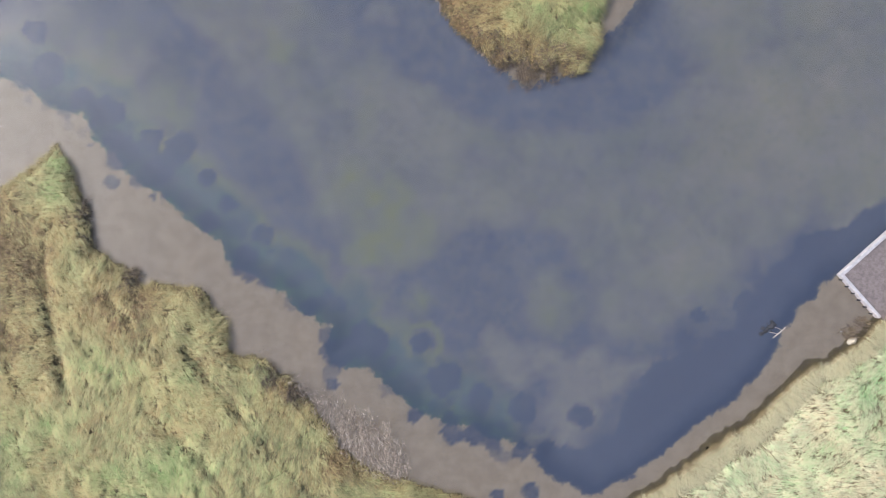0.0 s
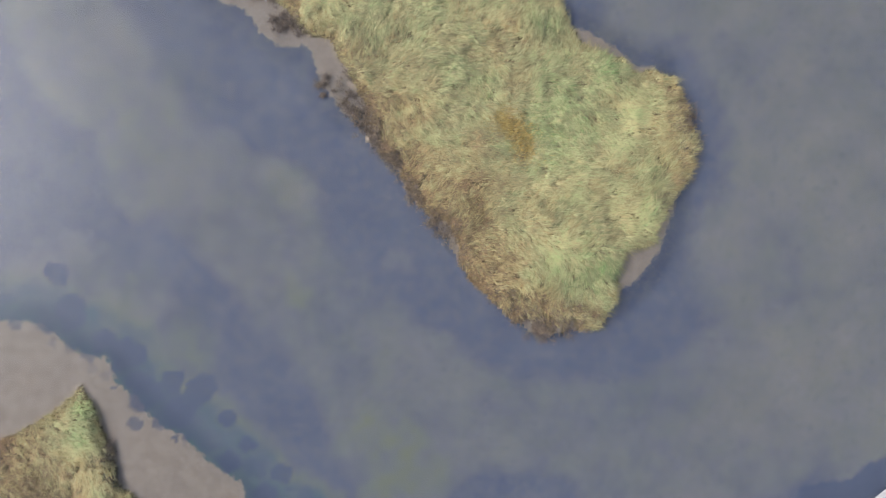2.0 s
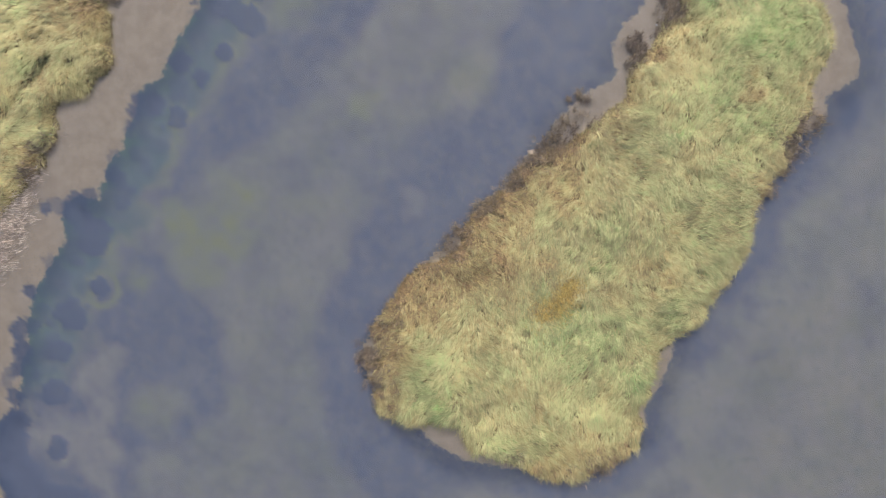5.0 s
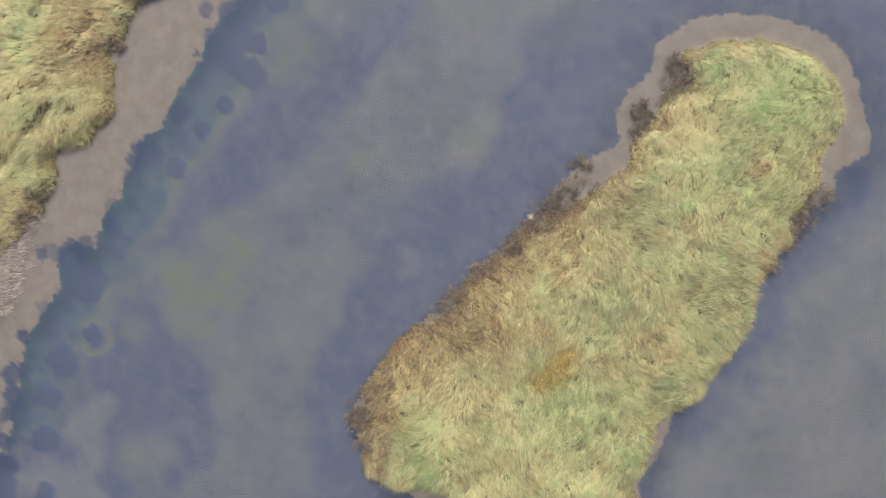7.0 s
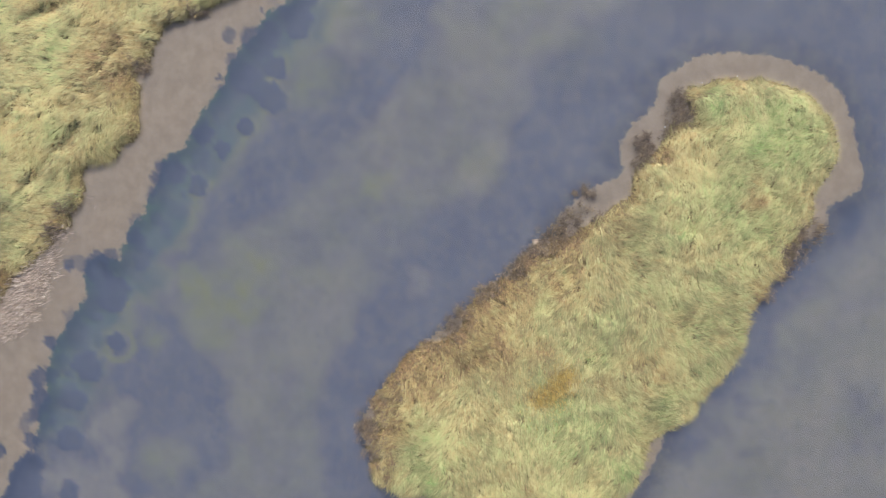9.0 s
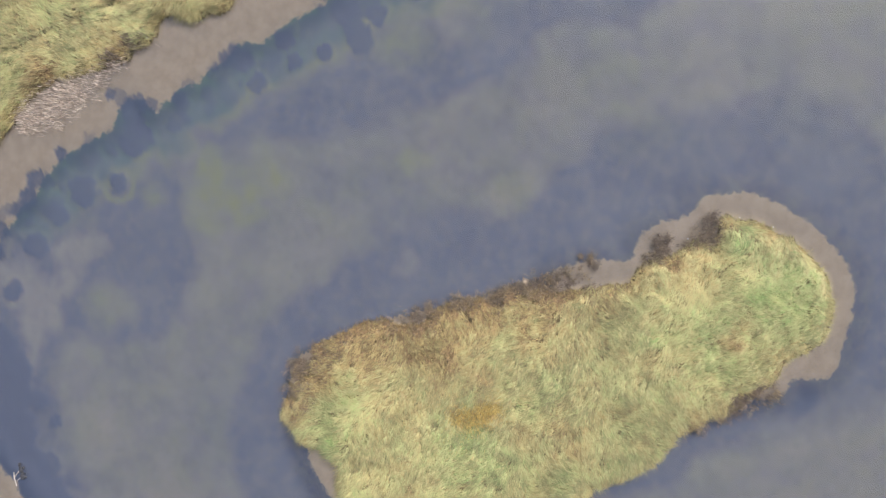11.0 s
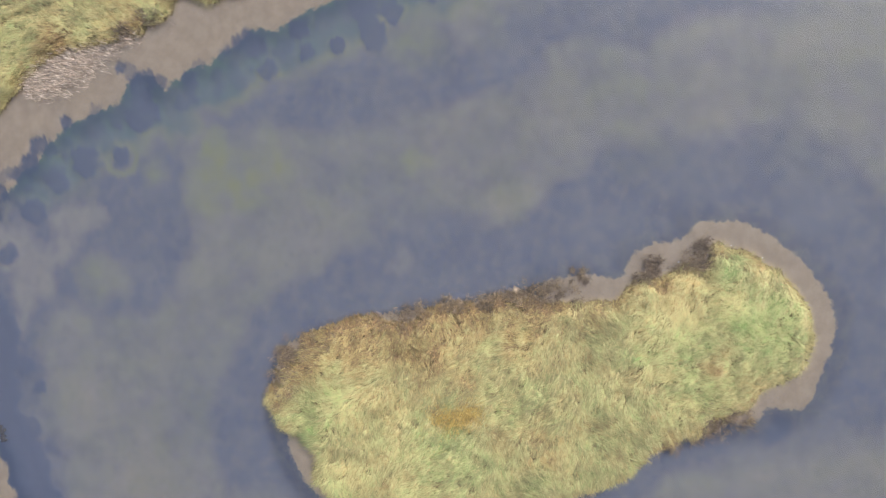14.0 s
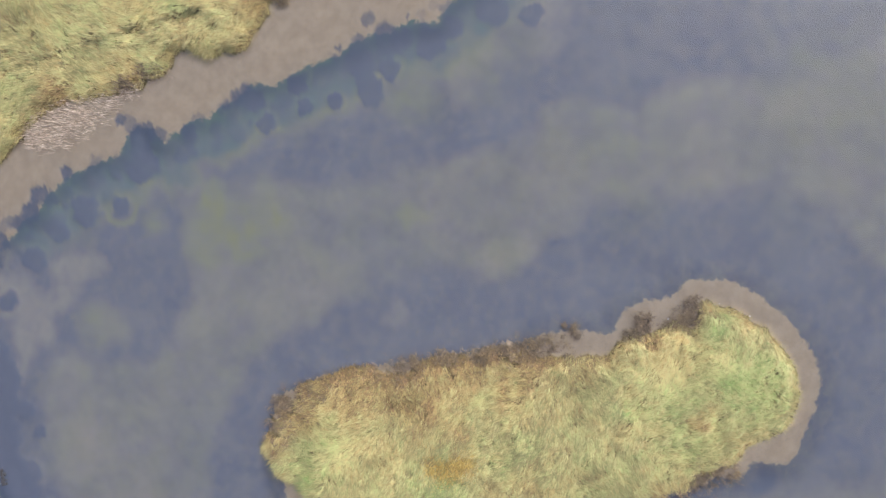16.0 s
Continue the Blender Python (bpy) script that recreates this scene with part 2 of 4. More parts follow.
def water_material():
    m, nt, bsdf = material("turbid_water")
    out = nt.nodes["Material Output"]
    nt.nodes.remove(bsdf)
    geo = nt.nodes.new("ShaderNodeNewGeometry")
    warp = nt.nodes.new("ShaderNodeMapping")
    warp.vector_type = "TEXTURE"
    warp.inputs["Rotation"].default_value = (0, 0, radians(18))
    warp.inputs["Scale"].default_value = (0.8, 0.24, 1)
    nt.links.new(geo.outputs["Position"], warp.inputs[0])
    ripple = node(nt, "TexNoise", Scale=1.0, Detail=3.0, Roughness=0.55, Distortion=0.6)
    nt.links.new(warp.outputs[0], ripple.inputs["Vector"])
    turn = nt.nodes.new("ShaderNodeMapping")
    turn.vector_type = "TEXTURE"
    turn.inputs["Rotation"].default_value = (0, 0, radians(108))
    nt.links.new(geo.outputs["Position"], turn.inputs[0])
    wave = node(nt, "TexWave", Scale=1.5, Distortion=13.0, Detail=4.0)
    wave.inputs["Detail Scale"].default_value = 0.35
    nt.links.new(turn.outputs[0], wave.inputs["Vector"])
    cross = nt.nodes.new("ShaderNodeMapping")
    cross.vector_type = "TEXTURE"
    cross.inputs["Rotation"].default_value = (0, 0, radians(170))
    nt.links.new(geo.outputs["Position"], cross.inputs[0])
    other = node(nt, "TexWave", Scale=1.6, Distortion=13.0, Detail=4.0)
    other.inputs["Detail Scale"].default_value = 0.4
    nt.links.new(cross.outputs[0], other.inputs["Vector"])
    lee = attr(nt, "lee")
    bands = math_node(nt, "ADD", math_node(nt, "MULTIPLY", wave.outputs["Fac"], math_node(nt, "SUBTRACT", 1.0, lee)), math_node(nt, "MULTIPLY", other.outputs["Fac"], lee))
    swell = math_node(nt, "ADD", math_node(nt, "MULTIPLY", bands, 0.20), math_node(nt, "MULTIPLY", ripple.outputs["Fac"], 0.50))
    gust = math_node(nt, "MULTIPLY", attr(nt, "ruffle"), ranged(nt, grain(nt, 0.35, 4), 0.34, 0.64, 0.22, 1.2))
    gust = math_node(nt, "MULTIPLY", gust, ranged(nt, attr(nt, "murk"), 0.05, 0.22, 0.15, 1.0))
    bump = node(nt, "Bump", Distance=0.03)
    sway = node(nt, "Bump", Distance=0.20)
    for b in (bump, sway):
        nt.links.new(gust, b.inputs["Strength"])
        nt.links.new(swell, b.inputs["Height"])
    clear = node(nt, "BsdfTransparent", Color=(0.95, 0.97, 0.98, 1))
    body = node(nt, "BsdfDiffuse", Color=(0.178, 0.192, 0.245, 1))
    nt.links.new(sway.outputs[0], body.inputs["Normal"])
    mud = nt.nodes.new("ShaderNodeMixShader")
    nt.links.new(attr(nt, "murk"), mud.inputs[0])
    nt.links.new(clear.outputs[0], mud.inputs[1])
    nt.links.new(body.outputs[0], mud.inputs[2])
    gloss = node(nt, "BsdfGlossy", Roughness=0.28)
    nt.links.new(bump.outputs[0], gloss.inputs["Normal"])
    fres = node(nt, "Fresnel", IOR=1.33)
    nt.links.new(bump.outputs[0], fres.inputs["Normal"])
    mix = nt.nodes.new("ShaderNodeMixShader")
    nt.links.new(fres.outputs[0], mix.inputs[0])
    nt.links.new(mud.outputs[0], mix.inputs[1])
    nt.links.new(gloss.outputs[0], mix.inputs[2])
    nt.links.new(mix.outputs[0], out.inputs[0])
    return m


def blade_material(name, stops, rough=0.65):
    """Dry and green blades: the hue runs over a ramp by the blade's own tone."""
    m, nt, bsdf = material(name)
    geo = nt.nodes.new("ShaderNodeNewGeometry")
    ramp = nt.nodes.new("ShaderNodeValToRGB")
    for k, (at, colour) in enumerate(stops):
        e = ramp.color_ramp.elements[k] if k < 2 else ramp.color_ramp.elements.new(at)
        e.position, e.color = at, (*colour, 1)
    jitter = math_node(nt, "MULTIPLY", math_node(nt, "SUBTRACT", geo.outputs["Random Per Island"], 0.5), 0.12)
    nt.links.new(math_node(nt, "ADD", attr(nt, "tone"), jitter), ramp.inputs[0])
    # blade brightness, with the dark of gaps between tufts painted in
    value = ranged(nt, attr(nt, "shade"), 0, 1, 0.54, 1.29)
    hsv = node(nt, "HueSaturation")
    nt.links.new(ramp.outputs[0], hsv.inputs["Color"])
    nt.links.new(value, hsv.inputs["Value"])
    nt.links.new(hsv.outputs[0], bsdf.inputs["Base Color"])
    bsdf.inputs["Roughness"].default_value = rough
    return m


GROUND = ground_material()
WATER = water_material()
# tone: 0 dead brown, 0.25 russet, 0.5 straw, 0.75 pale green, 1 lush green
GRASS = blade_material("marsh_grass", [(0.0, (0.17, 0.118, 0.075)), (1.0, (0.23, 0.36, 0.11)), (0.20, (0.315, 0.195, 0.09)), (0.31, (0.40, 0.30, 0.12)), (0.44, (0.425, 0.362, 0.165)),
                                       (0.60, (0.418, 0.398, 0.175)), (0.80, (0.345, 0.385, 0.155))])
MEADOW = blade_material("meadow_grass", [(0.0, (0.22, 0.16, 0.10)), (1.0, (0.24, 0.42, 0.17)), (0.31, (0.47, 0.38, 0.22)), (0.44, (0.54, 0.475, 0.30)), (0.60, (0.52, 0.515, 0.31)), (0.80, (0.40, 0.47, 0.25))])
HERB = blade_material("golden_herb", [(0.0, (0.38, 0.24, 0.06)), (1.0, (0.52, 0.42, 0.15)), (0.5, (0.48, 0.33, 0.08))])
REED = blade_material("dead_reed", [(0.0, (0.20, 0.145, 0.10)), (1.0, (0.70, 0.60, 0.50)), (0.5, (0.46, 0.37, 0.295))], 0.5)
TWIG = blade_material("dry_twigs", [(0.0, (0.13, 0.095, 0.075)), (1.0, (0.40, 0.29, 0.15)), (0.6, (0.23, 0.175, 0.12))])
COPING = plain("weathered_pale_timber", (0.46, 0.43, 0.43), 0.7, 3.0, 0.2)
GRAVEL = plain("trodden_gravel", (0.185, 0.150, 0.140), 0.9, 5.0, 0.25, 0.6)
STONE = plain("pale_stone", (0.50, 0.44, 0.34), 0.85, 4.0, 0.3)
CHALK = plain("white_chalk", (0.75, 0.74, 0.72), 0.8, 8.0, 0.1)
DRIFT = plain("bleached_driftwood", (0.46, 0.41, 0.36), 0.8, 8.0, 0.3)
ROT = plain("black_rotting_weed", (0.035, 0.035, 0.04), 0.7, 8.0, 0.4)


# ---- mesh helpers ----
def grid_mesh(name, verts, faces, mats, attrs=None):
    me = bpy.data.meshes.new(name)
    nf, k = faces.shape
    me.vertices.add(len(verts))
    me.vertices.foreach_set("co", np.ascontiguousarray(verts, np.float32).ravel())
    me.loops.add(nf * k)
    me.loops.foreach_set("vertex_index", np.ascontiguousarray(faces, np.int32).ravel())
    me.polygons.add(nf)
    me.polygons.foreach_set("loop_start", np.arange(0, nf * k, k, dtype=np.int32))
    me.polygons.foreach_set("use_smooth", np.ones(nf, bool))
    for key, v in (attrs or {}).items():
        a = me.attributes.new(key, "FLOAT", "POINT")
        a.data.foreach_set("value", np.ascontiguousarray(v, np.float32))
    for m in mats:
        me.materials.append(m)
    me.update()
    me.validate()
    return me


def part(name, bm, mat, parent=None, label=""):
    me = bpy.data.meshes.new(name)
    bm.to_mesh(me)
    bm.free()
    me.materials.append(mat)
    ob = new(name, me)
    ob.parent = parent
    return tagged(ob, label)


# ---- ground: one sheet, bed and banks ----
DITCHES = [((-15.8, -5.9), (-11.9, -10), (-8, -14.1), (-5.2, -17.1)), ((-24.5, 0.8), (-24.3, -3.3), (-22.9, -8.5)), ((-20.3, -2.8), (-18.7, -4.5)),
           ((-17.8, -9.4), (-13, -14.1), (-11.2, -18.2))]


def ditch(x, y):
    """How deep the sward sinks along old runnels."""
    v = np.zeros(x.shape)
    for line in DITCHES:
        for (ax, ay), (bx, by) in zip(line[:-1], line[1:]):
            t = np.clip(((x - ax) * (bx - ax) + (y - ay) * (by - ay)) / ((bx - ax) ** 2 + (by - ay) ** 2), 0, 1)
            d = np.hypot(x - ax - t * (bx - ax), y - ay - t * (by - ay)) + 0.3 * fbm(x, y, 2.2, 45)
            v = np.maximum(v, np.exp(-((d / 0.34) ** 2)))
    return v


def eastern(x, y):
    return smooth(x, 9.0, 14.0) * smooth(-y, -3.0, 0.0)


def height(x, y, isle, bank, shoal, hollow):
    land = np.maximum(isle, bank)
    east = eastern(x, y)
    top = 0.42 * smooth(land, -0.15, 0.75) + 0.60 * east * smooth(land, -0.3, 0.1) + 0.10 * fbm(x, y, 2.4, 41) * smooth(land, 0.0, 1.0) + 0.25 * smooth(land, 1.0, 6.0)
    top = top - 0.28 * ditch(x, y) * smooth(land, 0.3, 1.2)
    bed = -0.55 + 0.47 * smooth(shoal, -1.8, 0.3) - 0.10 * hollow * smooth(shoal, -0.3, 0.4)
    bed = bed + 0.03 * fbm(x, y, 1.2, 43)
    return np.where(land > -0.15 - 0.3 * east, np.maximum(top, bed), bed)


# where woody scrub grows along the shore: x, y, radius, amount
SCRUB = [(5.8, 11.8, 1.6, 0.9), (7.8, 12.4, 1.2, 0.7), (3.5, 13.1, 1.1, 0.6), (-0.2, 16.7, 1.1, 0.9), (-1.4, 18.2, 1, 0.9), (-2.7, 20.3, 1, 0.9),
         (-3.9, 22, 1, 1), (-5.1, 23.6, 1.1, 1), (-6.5, 25.4, 1.3, 1), (-7.2, 26.7, 1.2, 1), (-8.5, 26.9, 0.35, 0.8), (-3.3, 39.3, 1.3, 1), (-2, 38.4, 1, 0.9),
         (-0.7, 37.2, 0.9, 0.6), (14.6, 25.3, 1, 0.7), (14.8, 23.3, 0.8, 0.6), (13.5, 20.3, 0.7, 0.5), (-4.7, 40, 0.8, 0.8), (1.3, 36.3, 0.7, 0.6),
         (-18.9, -1.5, 0.8, 0.7), (-22, 2.9, 0.9, 0.7), (-21.7, 1.1, 0.8, 0.6), (-10.1, -7.6, 0.8, 0.7), (-8.5, -8.7, 0.7, 0.7)]

STEP = 0.25
gx, gy = np.meshgrid(np.arange(-62, 46.01, STEP), np.arange(-40, 70.01, STEP))
ny, nx = gx.shape
x, y = gx.ravel(), gy.ravel()
isle, bank, shoal, hollow = fields(x, y)
z = height(x, y, isle, bank, shoal, hollow)
# the clearer, silted floor of the pond between the dark channels
PLATEAU = rounded([(-2.4, -1.1), (-5.4, 0.8), (-8.7, 6.6), (-12.6, 11.9), (-17.1, 16.6), (-21.4, 19.5), (-24.8, 24), (-28.4, 28.2), (-31.2, 32.8), (-50.4, 44.7),
                   (-40.5, 61.9), (-24.3, 56.2), (-21.4, 42.9), (-22.3, 39.8), (-23, 35.4), (-20.9, 30.4), (-18.5, 26.7), (-15.9, 24.2), (-13.3, 23.9), (-10.8, 22.2),
                   (-8.3, 20.4), (-7.9, 17.9), (-4.9, 15.1), (-1.7, 12.1), (2.4, 9.5), (5.9, 8.1), (8.9, 8.2), (12, 9.3), (15.4, 10.5), (18.7, 16.7), (18.1, 24.7),
                   (12.6, 32), (7.1, 36.8), (1, 41.2), (19.6, 53.9), (48.7, 43.2)])
PLATEAU = np.concatenate([PLATEAU[:-5], rounded([(31.3, 5.8), (25.2, 3.8), (22.7, 1), (19.2, -1.6), (15.6, -4.8), (13.6, -6.1), (11.5, -4.9), (10.3, -3.2), (9.9, -0.3), (8.2, 1.1), (5.7, 2.3), (3.3, 1.8), (1.1, -0.5)])[:-5]])
SAND = rounded([(4.4, -4.9), (6.9, -5.3), (9.1, -6.2), (11, -5.7), (12.8, -6.7), (14.8, -6), (13.5, -7.8), (12.4, -8.9), (11.9, -10.3), (11, -11.6), (10.3, -12.2),
                (8.8, -12.4), (7.3, -11.8), (6.8, -11.5), (7, -10.4), (7.3, -8.9), (6.8, -7.8), (5.1, -7.8), (3.7, -6.7), (3.3, -5.3)])
# beds of dark weed along the drop-off
WEED_EAST = rounded([(7, -12.2), (8.8, -12.5), (10.6, -12.2), (11.7, -10.7), (12.8, -8.9), (13.5, -8.1), (15.7, -6.1), (17.2, -5.9), (18.3, -5.2), (19.7, -4.2), (21.5, -1.5),
                     (22.1, -0), (23.4, 0.7), (24.3, 1.8), (27, 2.6), (29.5, 3.7), (32, 2), (25, -8), (14, -17), (6, -15)])
WEED_WEST = rounded([(-25.8, 10.9), (-23.6, 10.6), (-21.4, 10.2), (-20.2, 8.1), (-18.8, 6.8), (-16.9, 6.4), (-16.1, 4.4), (-15.2, 2.8), (-13.2, 0.8), (-11.7, -0.7),
                     (-12.5, -1.4), (-16.2, 2.2), (-18.7, 4.4), (-21, 6), (-22.4, 8)])
SILT = [(7.8, -2.8, 1.7, 0.6), (17.1, -1.2, 3, 0.35), (-10, 20.2, 1.3, 0.6), (-11.1, 21.6, 0.9, 0.5), (-22.3, 13.5, 1.2, 0.5), (-19.9, 12.3, 1.3, 0.5),
        (-24.7, 15.7, 1.4, 0.5), (21, 8.2, 4, 0.3), (-3.6, 16, 0.9, 0.4), (24.6, 22.9, 5, 0.25), (-27.2, 14.5, 2, 0.6)]
ALGAE = [(-3.1, 2.9, 2.4, 0.8), (-1.7, 1.3, 2.0, 0.7), (-5.1, 4.5, 2.0, 0.65), (-9.7, 13.6, 1.6, 0.5), (-4.7, 8.7, 2.2, 0.35), (8.3, -3.2, 1.6, 0.4), (-2.8, 2.8, 2, 0.75), (-0.6, 1.4, 1.8, 0.6), (-4, 0.7, 1.2, 0.7), (-17.2, 9.5, 2.2, 0.5), (-20.2, 24.6, 4, 0.35), (-28.7, 34.9, 6, 0.35),
         (-10.6, 20.7, 1.6, 0.45), (7.9, -2.6, 1.7, 0.3), (3.9, -9.6, 1.6, 0.4), (-10, 0.6, 1.5, 0.4), (-22.2, 13.1, 2.6, 0.5), (-3.9, -3.4, 1.2, 0.4),
         (-0.9, -3.6, 1.2, 0.5), (17.1, -1.7, 3, 0.25), (2.8, -8.7, 2.4, 0.35)]
DARK = [(19.5, 27.1, 0.8, 0.6), (16.3, 30.8, 0.7, 0.5), (8.9, 36.3, 0.8, 0.7), (5.8, 37.7, 0.6, 0.6), (9.8, 34.3, 0.9, 0.6), (-5.4, 43, 1.4, 1.3),
        (14.7, -9.5, 3.2, 0.9), (17.7, -6.4, 2.8, 0.9), (11.1, -12.7, 2.4, 0.9), (24.6, 1.3, 2.2, 0.7), (2.9, -1.7, 1.9, 0.45), (5.2, -0.4, 1, 0.4),
        (4.4, -4.8, 1.3, 0.5), (6.9, -5.6, 1, 0.4), (-5.8, -2.2, 1.8, 0.4), (1.1, -2.5, 1.3, 0.4), (-4.6, 18.6, 1.6, 0.3), (-16.4, 27.8, 2, 0.3)]
# in the east dark soil reaches further out, painting the shaded bank foot too
soil = smooth(np.maximum(isle, bank), -0.22 - 0.62 * eastern(x, y), 0.02 - 0.6 * eastern(x, y))
wx, wy = x + 0.8 * fbm(x, y, 2.6, 51), y + 0.8 * fbm(x, y, 2.6, 52)
floor_in = smooth(inside(wx, wy, PLATEAU), -0.7, 1.1)
# beyond the island's eastern channel: silted floor, also lightened for reflected sky
beyond = smooth(0.81 * x + 0.58 * (y - 26), 5.0, 9.0) * smooth(-isle + 0.9 * fbm(x, y, 3.0, 44), 1.0, 3.4)
floor_in = np.maximum(floor_in, 1.15 * beyond)
sand = smooth(inside(wx, wy, SAND) + 0.7 * fbm(x, y, 1.9, 50, 4), -0.7, 0.9)
silt = np.clip(0.045 + floor_in * (0.32 + 0.20 * fbm(x, y, 3.6, 53) + 0.07 * fbm(x, y, 0.9, 49)) + 0.75 * spots(wx, wy, SILT) + 0.07 * fbm(x, y, 2.0, 48), 0, 1)
# this added silt colour stands in for sky reflected off the water
silt = np.clip(silt + 0.2 * beyond, 0, 1)
silt = np.maximum(silt, (0.56 + 0.12 * fbm(x, y, 0.9, 42)) * sand)
algae = np.clip(np.maximum(spots(wx, wy, ALGAE), 0.20 * floor_in) * (0.85 + 0.6 * fbm(x, y, 1.3, 54)), 0, 1)
algae = np.maximum(algae, 0.62 * np.exp(-(((np.hypot(x - (-0.5), y - (-5.6)) + 0.1 * fbm(x, y, 1.0, 46) - 1.15) / 0.28) ** 2)))
deepen = -shoal
southwest = smooth(3.0 - x, 0.0, 3.0) * smooth(16.0 - y, 0.0, 4.0)
scallop = 0.6 * fbm(x, y, 1.5, 55, 2)
teal = smooth(7.0 - x, 0.0, 3.0) * smooth(16.0 - y, 0.0, 4.0) * (1 - smooth(deepen + scallop, 2.2, 3.6)) * (1 - 0.75 * sand) * np.clip(0.75 + 0.35 * fbm(x, y, 1.2, 56), 0, 1)
east_weed = smooth(inside(x, y, WEED_EAST) + 0.65 * fbm(x, y, 1.2, 57, 3), -0.3, 0.3)
west_weed = smooth(inside(x, y, WEED_WEST) + 0.45 * fbm(x, y, 1.2, 60, 3), -0.3, 0.4) * smooth(deepen, 0.0, 0.3)
ribbon = southwest * np.exp(-(((deepen + scallop - 3.0) / 0.8) ** 2))
algae = np.clip(np.maximum(algae, 0.6 * ribbon * (0.8 + 0.5 * fbm(x, y, 1.6, 58))), 0, 1)
silt = np.clip(silt + 0.15 * ribbon, 0, 1)
outside = smooth(deepen, -0.1, 0.15)
# round bushes of weed that crowd along the drop-off
bush = np.zeros(x.shape)
r7 = np.random.default_rng(7)
turnings = DEEP[(DEEP[:, 1] < 15) & (DEEP[:, 0] > -34) & (DEEP[:, 0] < 30)]
for _ in range(210):
    k = r7.integers(0, len(turnings))
    cx, cy = turnings[k] + r7.normal(0, 0.55, 2)
    if turnings[k][0] > 6.5:
        continue
    r = r7.uniform(0.2, 0.62)
    mid = np.array([0.0, 9.0]) - (cx, cy)
    push = 0.75 * r + r7.uniform(-0.25, 1.5)
    cx, cy = cx + mid[0] / np.hypot(*mid) * push, cy + mid[1] / np.hypot(*mid) * push
    near = (abs(x - cx) < 1.6 * r) & (abs(y - cy) < 1.6 * r)
    d = np.hypot(x[near] - cx, y[near] - cy) + 0.35 * r * fbm(x[near], y[near], 0.6, 31)
    bush[near] = np.maximum(bush[near], r7.uniform(0.3, 0.75) * smooth(1.0 - d / r, -0.2, 0.15))
weed = np.maximum(np.maximum(hollow * (0.85 + 0.15 * fbm(x, y, 0.8, 59)), bush), outside * np.maximum(np.maximum(0.95 * east_weed, 0.62 * west_weed), 0.6 * spots(wx, wy, DARK)))
band = smooth(7.5 - x, 0.0, 2.0) * smooth(17.0 - y, 0.0, 4.0) * outside * smooth(1.5 - deepen + 0.9 * fbm(x, y, 1.1, 68, 3), 0.0, 0.7) * smooth(fbm(x, y, 1.7, 69, 3), -0.45, 0.1)
weed = np.clip(np.maximum(weed, 0.55 * band), 0, 1)
thicket = spots(x, y, SCRUB)
soil = np.maximum(soil * (1 - 0.5 * smooth(thicket, 0.3, 0.8) * smooth(1.0 - isle, 0.0, 0.6)), 0.2 * smooth(spots(x, y, GAPS), 0.1, 0.4))
mudflat = np.maximum(shoal, np.where(isle > -0.25, 1.5 * smooth(thicket, 0.2, 0.6) - 0.3, -3.0))
z = z + 0.12 * weed * smooth(-shoal, 0.0, 0.5)
idx = np.arange(nx * ny).reshape(ny, nx)
quads = np.stack([idx[:-1, :-1], idx[:-1, 1:], idx[1:, 1:], idx[1:, :-1]], -1).reshape(-1, 4)
# the far land round the sheet
rim = np.array([(-62, -40), (46, -40), (46, 70), (-62, 70)], float)
far = np.array([(-2500, -2500), (2500, -2500), (2500, 2500), (-2500, 2500)], float)
corner = [idx[0, 0], idx[0, -1], idx[-1, -1], idx[-1, 0]]
base = nx * ny
outer = np.concatenate([far, np.full((4, 1), 0.6)[:, :1]], 1)
ring = np.array([[corner[k], base + k, base + (k + 1) % 4, corner[(k + 1) % 4]] for k in range(4)])[:, ::-1]
verts = np.concatenate([np.stack([x, y, z], 1), outer])
pad = lambda v, w: np.concatenate([v, np.full(4, w)])
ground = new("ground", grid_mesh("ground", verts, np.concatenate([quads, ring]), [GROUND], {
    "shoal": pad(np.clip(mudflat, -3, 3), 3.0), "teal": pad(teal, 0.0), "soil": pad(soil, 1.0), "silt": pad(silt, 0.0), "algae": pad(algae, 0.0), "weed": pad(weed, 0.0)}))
tagged(ground, "muddy pond bed with tan silt shoals, dark weed and earthen banks", "ground", kind="structure")


def looked_up(field, px, py):
    """A field of the sheet between its points."""
    u, v = np.clip((px + 62) / STEP, 0, nx - 1.01), np.clip((py + 40) / STEP, 0, ny - 1.01)
    i, j = u.astype(int), v.astype(int)
    u, v = u - i, v - j
    f = field.reshape(ny, nx)
    return (f[j, i] * (1 - u) + f[j, i + 1] * u) * (1 - v) + (f[j + 1, i] * (1 - u) + f[j + 1, i + 1] * u) * v


def ground_z(px, py):
    return looked_up(z, px, py)


# where the wind ruffles the pond: x, y, radius, amount
WINDY = [(-15.7, 17.2, 7.5, 0.9), (-16.8, 28.2, 5, 0.9), (-21.8, 36.9, 9, 0.8), (-11, 46.7, 6, 0.8), (13.1, 38.4, 8, 0.9), (21, 8.7, 7.5, 0.7),
         (22.5, 26.8, 8, 0.5), (-12.6, 9.2, 4, 0.35), (2.2, -2.4, 3, 0.15), (-5, 6.2, 4, 0.15), (-17.7, 5, 2, 0.1)]
